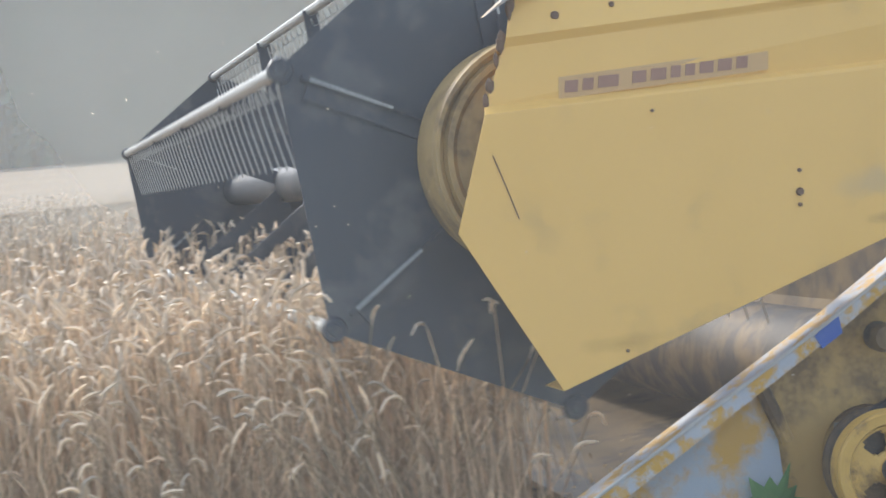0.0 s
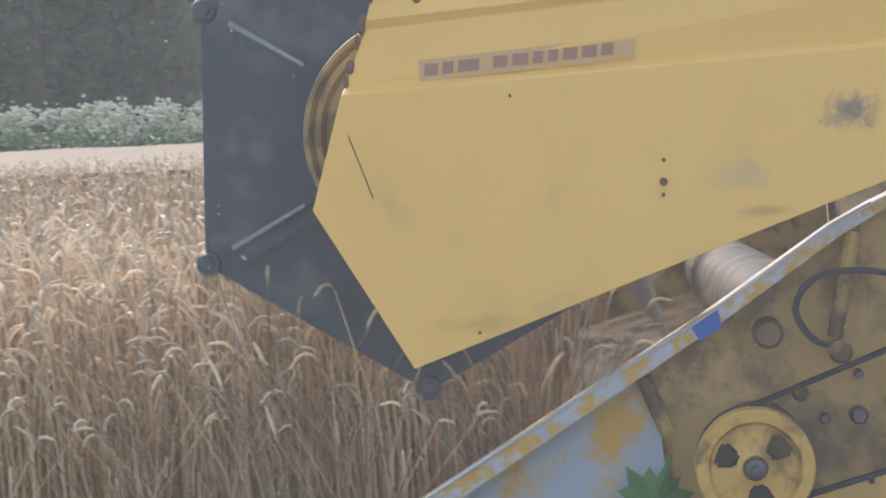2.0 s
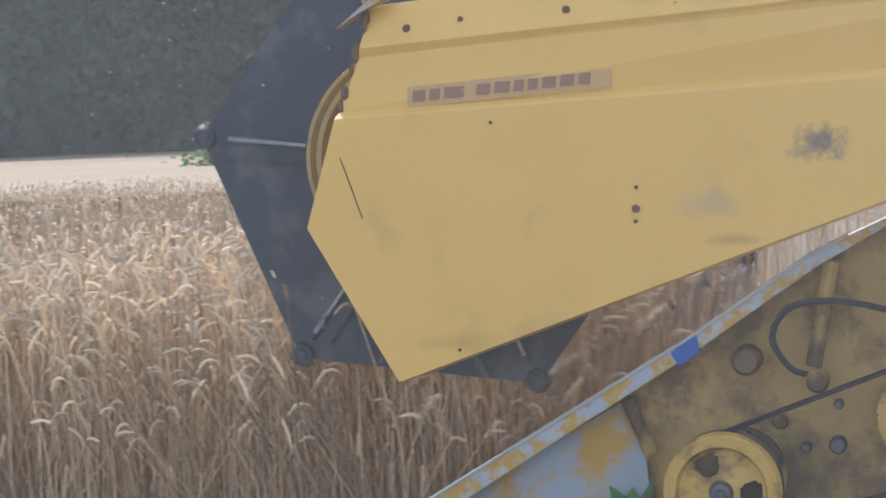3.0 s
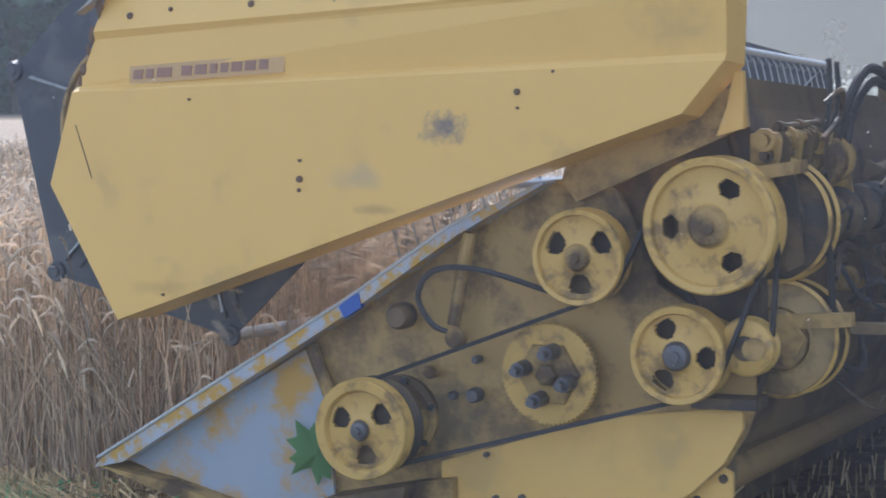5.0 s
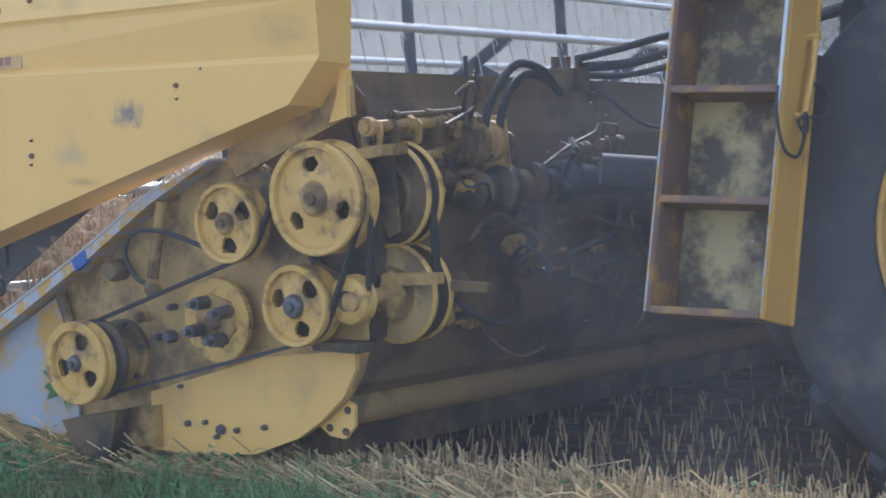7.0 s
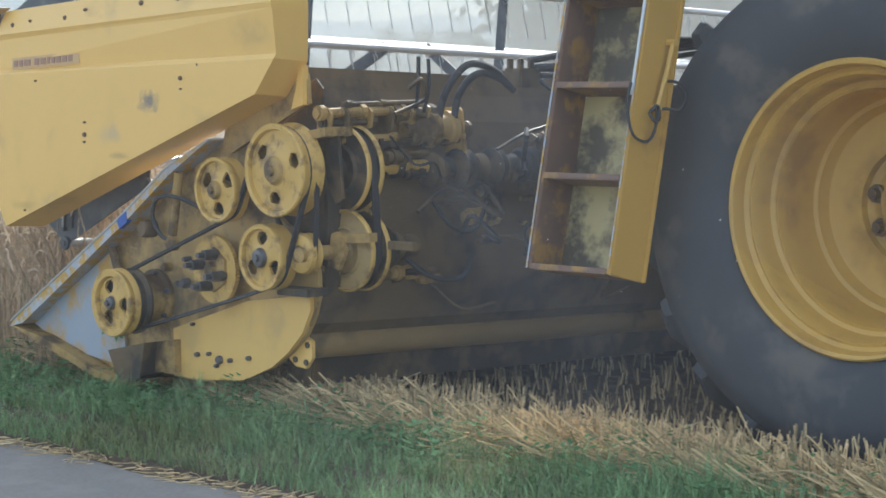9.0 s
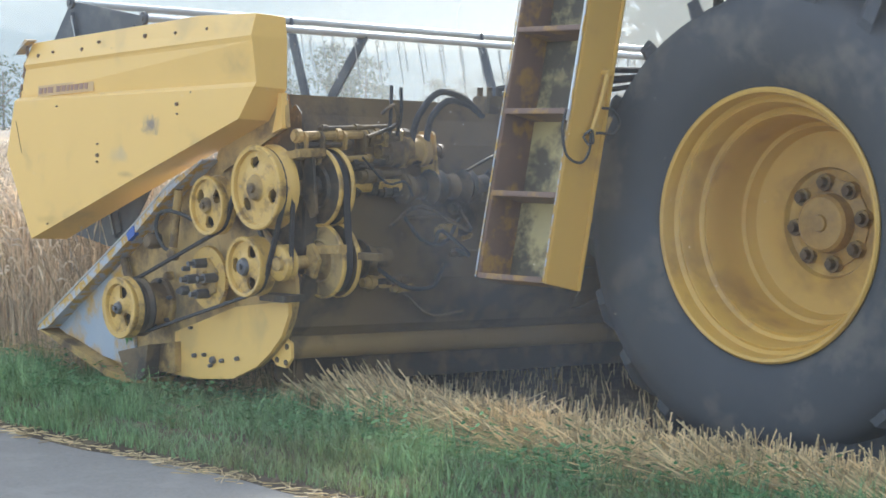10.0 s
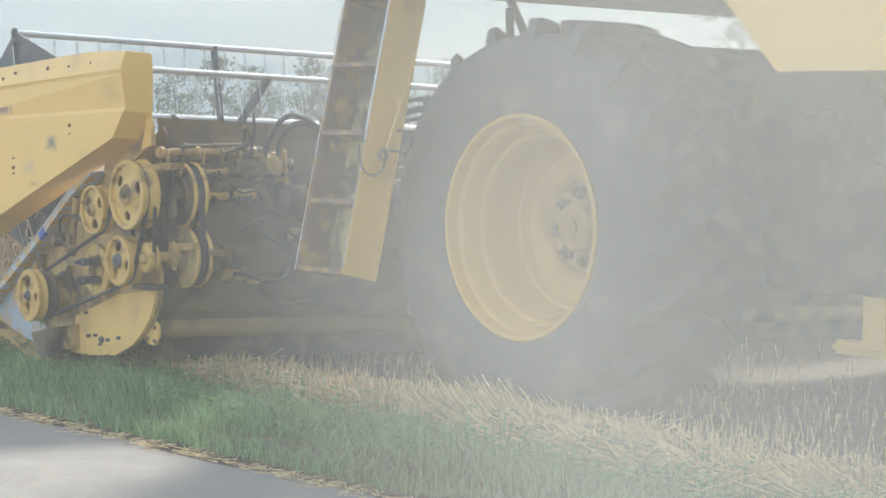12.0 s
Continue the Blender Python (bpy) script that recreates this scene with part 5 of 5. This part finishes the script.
def build_reel(hd):
    bm = bmesh.new()
    tube(bm, [(0, 0.3, 0), (0, 7.1, 0)], 0.085, 16)
    reel = smooth(part("reel", bm, M_HEX, hd, "dark steel reel with hexagonal end plates and tine bars"))
    corner = [(-REEL_R * math.cos(radians(60 * k)), REEL_R * math.sin(radians(60 * k))) for k in range(6)]
    for y in (0.36, 7.0):
        bm = bmesh.new()
        pts = []
        for k in range(6):
            (x0, z0), (x1, z1) = corner[k], corner[(k + 1) % 6]
            pts += [(x0 * 1.02, z0 * 1.02), (x0 * 0.985 + (x1 - x0) * 0.05, z0 * 0.985 + (z1 - z0) * 0.05), (x1 * 0.985 - (x1 - x0) * 0.05, z1 * 0.985 - (z1 - z0) * 0.05)]
        prism(bm, pts, y, y + 0.008)
        part("end_plate", bm, M_HEX, reel, "dark hexagonal steel end plate")
        for k in range(6):
            a = radians(60 * k)
            bm = bmesh.new()
            m = Matrix.Rotation(a, 4, "Y")
            box(bm, -0.60, -0.25, y - 0.022, y - 0.001, -0.004, 0.004, m)
            box(bm, -0.58, -0.25, y - 0.010, y - 0.001, -0.05, -0.004, m)
            part("rib", bm, M_HEX, reel)
            bm = bmesh.new()
            tube(bm, [Vector(m @ Vector((-0.58, y - 0.022, 0.002))), Vector(m @ Vector((-0.36, y - 0.022, 0.002)))], 0.003, 6)
            part("worn_edge", bm, M_TUBE, reel, "rubbed bare rib edge")
            bm = bmesh.new()
            lathe(bm, [(0.0004, -0.02), (0.014, -0.02), (0.016, -0.012), (0.03, -0.012), (0.034, 0.0)], 14)
            shifted(smooth(part("bearing", bm, M_HEX, reel)), corner[k][0] * 0.97, y, corner[k][1] * 0.97)
    # yellow drive drum beside the near plate
    bm = bmesh.new()
    lathe(bm, [(0.08, 0.10), (0.23, 0.11), (0.242, 0.095), (0.256, 0.095), (0.262, 0.115), (0.274, 0.10), (0.284, 0.10), (0.289, 0.125), (0.275, 0.16), (0.289, 0.20), (0.289, 0.30), (0.08, 0.30)], 64)
    smooth(part("drive_drum", bm, M_DRUM, reel, "grooved yellow reel drive drum"))
    # spiders between
    for y in (1.75, 3.2, 4.7):
        for k in range(6):
            bm = bmesh.new()
            m = Matrix.Rotation(radians(60 * k), 4, "Y")
            box(bm, -0.66, -0.06, y, y + 0.012, -0.03, 0.03, m)
            part("spider_arm", bm, M_HEX, reel)
    # tine bars: they keep their tines hanging
    rnd = random.Random(4)
    shared = None
    for k in range(6):
        if shared is None:
            bm = bmesh.new()
            tube(bm, [(0, 0.37, 0), (0, 7.0, 0)], 0.019, 10)
            bar = smooth(part("tine_bar", bm, M_TUBE, reel, "bright galvanised tine bar"))
            bm = bmesh.new()
            for i in range(43):
                y = 0.45 + i * 0.152
                tube(bm, [(0.02, y, -0.015), (0.035, y + 0.01, -0.05), (0.01, y + 0.015, -0.06), (0.0, y + 0.015, -0.03), (0.02, y + 0.02, -0.12), (0.05, y + 0.02, -0.24)], 0.003, 4)
            tines = tagged(part("tines", bm, M_TINE, bar, "spring-steel tines"), kind="stuff")
            shared = bar.data, tines.data
        else:
            bar = new("tine_bar", shared[0])
            bar.parent, bar["label"] = reel, "bright galvanised tine bar"
            tagged(new("tines", shared[1]), "spring-steel tines", kind="stuff").parent = bar
        bar.location = (corner[k][0] * 0.97, 0, corner[k][1] * 0.97)
        reel_parts.setdefault("bars", []).append((bar, corner[k][0] * 0.97, corner[k][1] * 0.97))
    reel.location = (REEL_X, 0, REEL_Z)
    reel_parts["reel"] = reel


# ---- the harvester behind the header ----
def build_harvester():
    co = thing("combine_harvester", "yellow combine harvester with large dusty drive wheels", "harvester")
    # access ladder
    L = Matrix.Translation((-0.096, 0.412, 0.65)) @ Matrix.Rotation(radians(-12.0), 4, "X")
    def lad(x0, x1, y0, y1, z0, z1, material, name, label="", bevel=0.003):
        bm = bmesh.new()
        box(bm, x0, x1, y0, y1, z0, z1, L, bevel)
        return part(name, bm, material, ladder, label)
    bm = bmesh.new()
    box(bm, 2.74, 3.09, 0.165, 0.172, 0, 1.75, L)
    ladder = part("ladder", bm, M_LADBACK, co, "yellow steel access ladder with a worn grimy back")
    lad(2.728, 2.742, 0, 0.175, 0, 1.75, M_LADSTEP, "stile", "dark brown left stile edge")
    lad(3.088, 3.103, 0, 0.185, -0.004, 1.75, M_RIM, "stile", "broad yellow stile")
    lad(3.103, 3.116, 0.170, 0.185, -0.004, 1.75, M_RIM, "stile_flange")
    for k in range(6):
        z = 0.325 * k
        lad(2.742, 3.088, -0.004, 0.166, z, z + 0.012, M_LADSTEP, "step", "flat steel step")
        lad(2.742, 3.088, -0.006, 0.002, z - 0.004, z + 0.018, M_LADSTEP, "step_lip")
    for x, z0, r, material, name in ((3.089, 0.62, 0.006, M_TUBE, "edge_rod"), (2.728, 0.0, 0.0035, M_RAIL, "worn_edge"), (3.094, 0.0, 0.003, M_RAIL, "worn_edge")):
        bm = bmesh.new()
        tube(bm, [L @ Vector((x, -0.006, z0)), L @ Vector((x, -0.006, 1.75))], r, 6)
        smooth(part(name, bm, material, ladder))
    bm = bmesh.new()
    tube(bm, [L @ Vector((3.128, 0.132, 0.84)), L @ Vector((3.132, 0.115, 0.72)), L @ Vector((3.128, 0.095, 0.59))], 0.0095, 8)
    tube(bm, [L @ Vector((3.10, 0.135, 0.835)), L @ Vector((3.14, 0.132, 0.835))], 0.013, 8)
    tube(bm, [L @ Vector((3.10, 0.097, 0.595)), L @ Vector((3.14, 0.095, 0.595))], 0.011, 8)
    smooth(part("handle", bm, M_PULLEY, ladder, "straight yellow grab rod"))
    for pts in ([(3.09, -0.02, 0.66), (3.10, -0.035, 0.58), (3.12, -0.01, 0.485), (3.13, 0.06, 0.47), (3.135, 0.09, 0.52), (3.135, 0.085, 0.585)], [(3.13, 0.08, 0.585), (3.14, 0.13, 0.60), (3.15, 0.19, 0.61), (3.15, 0.215, 0.66), (3.14, 0.18, 0.70), (3.12, 0.14, 0.70)], [(3.13, 0.05, 0.57), (3.14, 0.075, 0.545), (3.14, 0.10, 0.56), (3.14, 0.08, 0.60), (3.13, 0.055, 0.575)]):
        bm = bmesh.new()
        tube(bm, curve_pts([L @ Vector(q) for q in pts]), 0.0055, 6)
        smooth(part("cable", bm, M_HOSE, ladder, "black loose cable"))

    # drive wheel
    def wheel(x, y, z, s, name, flip=1):
        bm = bmesh.new()
        prof = [(0.50, 0.02), (0.53, 0.0), (0.575, -0.03), (0.67, -0.05), (0.77, -0.052), (0.84, -0.03), (0.866, 0.025), (0.875, 0.12), (0.88, 0.34), (0.875, 0.56), (0.866, 0.64), (0.84, 0.69), (0.72, 0.715), (0.6, 0.69), (0.5, 0.6)]
        lathe(bm, [(r * s, (a - 0.0) * s * flip) for r, a in prof], 72)
        w = new(name)
        w.parent = co
        ty = smooth(part("tyre", bm, M_TYRE, w, "dusty black tractor tyre with chevron lugs"), 50)
        # lugs, from the shoulder to past the middle, alternating sides
        lug = None
        for side in (0, 1):
            for k in range(20):
                if lug is None or side and k == 0:
                    bm = bmesh.new()
                    rows = []
                    for i in range(7):
                        t = i / 6
                        yy = -0.03 + 0.40 * t if not side else 0.70 - 0.40 * t
                        rr = 0.848 + 0.03 * min(1, t * 4) if t < 0.25 else 0.878
                        a = 0.30 * t ** 0.9
                        wd = 0.036
                        ht = 0.068 if t > 0.1 else 0.025
                        ring = []
                        for da, dr in ((-wd * 1.25, -0.02), (-wd * 0.85, ht), (wd * 0.85, ht), (wd * 1.25, -0.02)):
                            q = rr + dr
                            ring.append(bm.verts.new((q * s * math.cos(a + da), yy * s * flip, q * s * math.sin(a + da))))
                        rows.append(ring)
                    for p, q in zip(rows, rows[1:]):
                        for j in range(3):
                            bm.faces.new((p[j], p[j + 1], q[j + 1], q[j]))
                    bm.faces.new(rows[0]), bm.faces.new(rows[-1])
                    bmesh.ops.recalc_face_normals(bm, faces=bm.faces)
                    ob = part("lug", bm, M_TYRE, ty)
                    lug = ob.data
                else:
                    ob = new("lug", lug)
                    ob.parent = ty
                ob.rotation_euler = (0, math.tau * (k + 0.5 * side) / 20, 0)
        bm = bmesh.new()
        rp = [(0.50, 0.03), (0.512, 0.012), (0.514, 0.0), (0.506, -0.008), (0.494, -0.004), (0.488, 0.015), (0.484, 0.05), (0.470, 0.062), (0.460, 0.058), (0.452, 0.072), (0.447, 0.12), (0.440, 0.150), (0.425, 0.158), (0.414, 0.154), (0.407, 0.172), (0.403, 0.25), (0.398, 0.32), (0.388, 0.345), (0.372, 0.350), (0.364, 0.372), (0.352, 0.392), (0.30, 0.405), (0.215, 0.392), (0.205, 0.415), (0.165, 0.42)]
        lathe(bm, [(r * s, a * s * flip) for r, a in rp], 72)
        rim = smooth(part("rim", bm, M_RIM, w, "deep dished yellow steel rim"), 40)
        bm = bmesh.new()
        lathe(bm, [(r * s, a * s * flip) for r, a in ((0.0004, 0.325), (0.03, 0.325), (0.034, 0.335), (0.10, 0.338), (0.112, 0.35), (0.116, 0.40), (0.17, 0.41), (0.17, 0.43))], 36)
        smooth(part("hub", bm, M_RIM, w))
        for k in range(8):
            a = math.tau * (k + 0.3) / 8
            bm = bmesh.new()
            lathe(bm, [(r * s, q * s * flip) for r, q in ((0.0004, -0.055), (0.018, -0.055), (0.022, -0.03), (0.034, -0.03), (0.036, 0.01))], 8)
            shifted(part("wheel_nut", bm, M_DIRTY, w), 0.158 * s * math.cos(a), 0.415 * s * flip, 0.158 * s * math.sin(a))
        shifted(w, x, y, z)
        return w
    w1 = wheel(3.655, 0.893, 0.875, 0.99, "drive_wheel")
    w2 = wheel(3.655, 5.2, 0.875, 0.99, "drive_wheel", -1)
    wheels.append((w1, 3.655, 0.893, 0.875, 0.0)), wheels.append((w2, 3.655, 5.2, 0.875, 10.0))
    w3 = wheel(7.3, 1.6, 0.52, 0.58, "steering_wheel")
    wheels.append((w3, 7.3, 1.6, 0.52, 0.0))

    bm = bmesh.new()
    prism(bm, [(2.20, 0.80), (2.24, 0.76), (2.50, 0.72), (2.50, 1.30), (2.34, 1.30), (2.26, 1.24), (2.235, 1.05)], 1.50, 1.53)
    hinge = part("feeder_plate", bm, M_SHEET, co, "dirty yellow feeder side plate with bolt holes")
    for x, z, r in ((2.29, 1.16, 0.012), (2.27, 0.84, 0.012), (2.36, 0.78, 0.012), (2.215, 1.13, 0.04)):
        bm = bmesh.new()
        lathe(bm, [(0.0004, -0.012), (r * 0.8, -0.012), (r, -0.004), (r, 0.01)], 14)
        shifted(part("bolt", bm, M_BOLT, hinge), x, 1.5, z)
    bm = bmesh.new()
    tube(bm, [(2.0, 1.30, 1.02), (2.45, 1.62, 0.98)], 0.055, 14)
    smooth(part("shaft_guard", bm, M_HOSE, co, "black plastic shaft guard"))
    # axle, frame, feeder house and body
    def block(x0, x1, y0, y1, z0, z1, material, name, label="", bevel=0.02, m=None):
        bm = bmesh.new()
        box(bm, x0, x1, y0, y1, z0, z1, m, bevel)
        return part(name, bm, material, co, label)
    block(3.5, 3.8, 1.35, 4.7, 0.72, 1.05, M_DARK, "axle")
    # underside brought down to keep light off the ground beneath
    block(2.75, 8.2, 1.7, 4.5, 0.62, 1.6, M_DARK, "chassis", "dark underside, set low to block light beneath")
    block(6.9, 7.5, 1.7, 4.0, 0.45, 0.62, M_RIM, "rear_axle")
    bm = bmesh.new()
    prism(bm, [(1.9, 0.45), (1.9, 1.15), (3.3, 1.75), (3.9, 1.6), (3.7, 0.95)], 2.3, 3.7)
    part("feeder_house", bm, M_DARK, co, "dark feeder house")
    bm = bmesh.new()
    prism(bm, [(4.80, 1.83), (5.08, 1.54), (8.6, 1.50), (8.8, 3.3), (3.4, 3.4), (3.4, 2.05), (4.5, 2.05)], 0.98, 4.75)
    part("side_panel", bm, M_SHIELD, co, "plain yellow side panel")
    # cab, with an unseen platform reached out to shade the ground
    block(2.3, 3.5, 0.72, 4.3, 2.0, 2.07, M_DARK, "platform")
    # unidentified yellow bar behind the wheel; its hanger is added to hold it
    block(4.75, 5.2, 1.72, 1.85, 0.36, 0.42, M_SHIELD, "rear_bar")
    block(4.9, 5.05, 1.74, 1.84, 0.40, 0.66, M_SHIELD, "hanger")
    block(2.2, 3.35, 1.9, 3.9, 2.06, 3.5, M_DARK, "cab")
    # underside clutter: hydraulic ram, feeder stays, hoses
    for pts, r, m in (([(2.2, 2.2, 0.5), (3.5, 2.0, 0.95)], 0.06, M_DARK), ([(2.0, 2.25, 1.2), (3.2, 1.7, 1.5)], 0.03, M_DARK), ([(2.5, 1.7, 1.2), (3.4, 1.6, 0.9)], 0.05, M_DARK)):
        bm = bmesh.new()
        tube(bm, pts, r, 10)
        smooth(part("ram", bm, m, co))
    for pts in ([(2.1, 2.2, 1.3), (2.5, 1.9, 1.62), (2.9, 1.6, 1.75), (3.0, 1.4, 1.95)], [(2.15, 2.1, 1.25), (2.5, 1.8, 1.5), (2.9, 1.5, 1.6), (3.0, 1.4, 1.9)]):
        bm = bmesh.new()
        tube(bm, curve_pts(pts), 0.022, 8)
        smooth(part("hydraulic_hose", bm, M_HOSE, co))
    return co


wheels = []


# ---- building ----
build_ground()
build_verge()
build_stubble()
build_wheat()
build_forest()
build_plants()
build_ridge()
build_specks()
build_dust()
header = build_header()
harvester = build_harvester()
header.scale = (HEADER_SIZE,) * 3


def nose(t):
    for (a, u), (b, v) in zip(NOSE, NOSE[1:]):
        if a <= t <= b:
            return u + (v - u) * (t - a) / (b - a)
    return 0.0


def motions():
    half = [0.5 * i for i in range(25)]
    quarter = [0.25 * i for i in range(49)]
    walk(harvester, [(t, pose(-SPEED * t, 0, 0)) for t in (0, 4, 8, 12)])
    walk(header, [(t, Matrix.Translation((-SPEED * t, 0, 0)) @ Matrix.Translation(PIVOT) @ pose(0, 0, 0, 0, -nose(t), 0) @ Matrix.Translation(-PIVOT) @ HEADER_FIT) for t in half])
    walk(reel_parts["reel"], [(t, pose(REEL_X, 0, REEL_Z, -2.4, 0, 2.3) @ pose(0, 0, 0, 0, REEL_A0 + REEL_SPIN * t, 0)) for t in half])
    for bar, x, z in reel_parts["bars"]:
        walk(bar, [(t, pose(x, 0, z, 0, -(REEL_A0 + REEL_SPIN * t), 0)) for t in half])
    for ob, x, y, z, spin, a0 in spinners:
        walk(ob, [(t, pose(x, y, z, 0, a0 + spin * t, 0)) for t in quarter])
    for ob, x, y, z, a0 in wheels:
        r = z
        walk(ob, [(t, pose(x, y, z, 0, a0 - math.degrees(SPEED / r) * t, 0)) for t in half])
    # the dust cloud drifts from behind the wheel towards the lane
    walk(moving["near"], [(0, pose(4.5, -4.4, 1.0, 0, 0, 50)), (8, pose(3.5, -3.6, 1.0, 0, 0, 50)), (9.5, pose(0.6, -1.6, 1.0, 0, 0, 50)), (10.5, pose(-2.3, -1.0, 1.05, 0, 0, 50)), (11.5, pose(-3.25, -1.97, 1.1, 0, 0, 50)), (12, pose(-3.8, -2.65, 1.1, 0, 0, 50))])
    walk(moving["near2"], [(0, pose(5.5, -4.4, 1.0, 0, 0, 50)), (8, pose(5, -3.6, 1.0, 0, 0, 50)), (9.5, pose(1.6, -0.6, 1.0, 0, 0, 50)), (10, pose(-1.9, 0.1, 1.05, 0, 0, 50)), (10.6, pose(-3.2, -1.4, 1.1, 0, 0, 50)), (11.3, pose(-4.0, -2.3, 1.1, 0, 0, 50)), (12, pose(-4.6, -2.9, 1.1, 0, 0, 50))])
    walk(moving["reel_dust"], [(0, pose(0.9, 10.8, 2.7, 0, 0, -5)), (1, pose(-0.5, 11, 2.8)), (2.0, pose(-0.7, 11, 2.8)), (2.7, pose(-1.5, 11, 2.8)), (4.5, pose(-5.2, 10.6, 2.6, 0, 0, 16)), (5.5, pose(-8.0, 9.7, 2.4, 0, 0, 24)), (7, pose(-10.5, 8.4, 2.3, 0, 0, 33)), (9, pose(-12.2, 7.2, 2.2, 0, 0, 43)), (12, pose(-11.0, 8.2, 2.2, 0, 0, 43))])
    walk(moving["under"], [(t, pose(2.75 - SPEED * t, 0.75, 0.75, 0, 0, 20)) for t in (0, 4, 8, 12)])
    walk(moving["specks"], [(t, pose(-0.75 * t, 0, 0.05 * math.sin(t), 0, 0, 0)) for t in (0, 1, 2, 3, 4, 6, 8, 10, 12)])
    # each row of wheat falls back as the knife reaches it
    for ob, x in wheat_rows:
        t0 = (CUT_X - x) / SPEED
        up, down = pose(x, 0, 0), pose(x + 0.1, 0, -0.12, 0, 132, 0)
        if t0 > 12.1:
            continue
        rows = [(0.0, up)] if t0 > 0.3 else [(0.0, down)]
        if t0 > 0.3:
            rows += [(max(0.05, t0 - 0.2), up), (t0 + 0.02, pose(x + 0.03, 0, 0, 0, 60, 0)), (min(11.9, t0 + 0.25), down)] if t0 < 11.6 else [(t0 - 0.2, up)]
        rows.append((12.0, rows[-1][1]))
        walk(ob, rows)


motions()
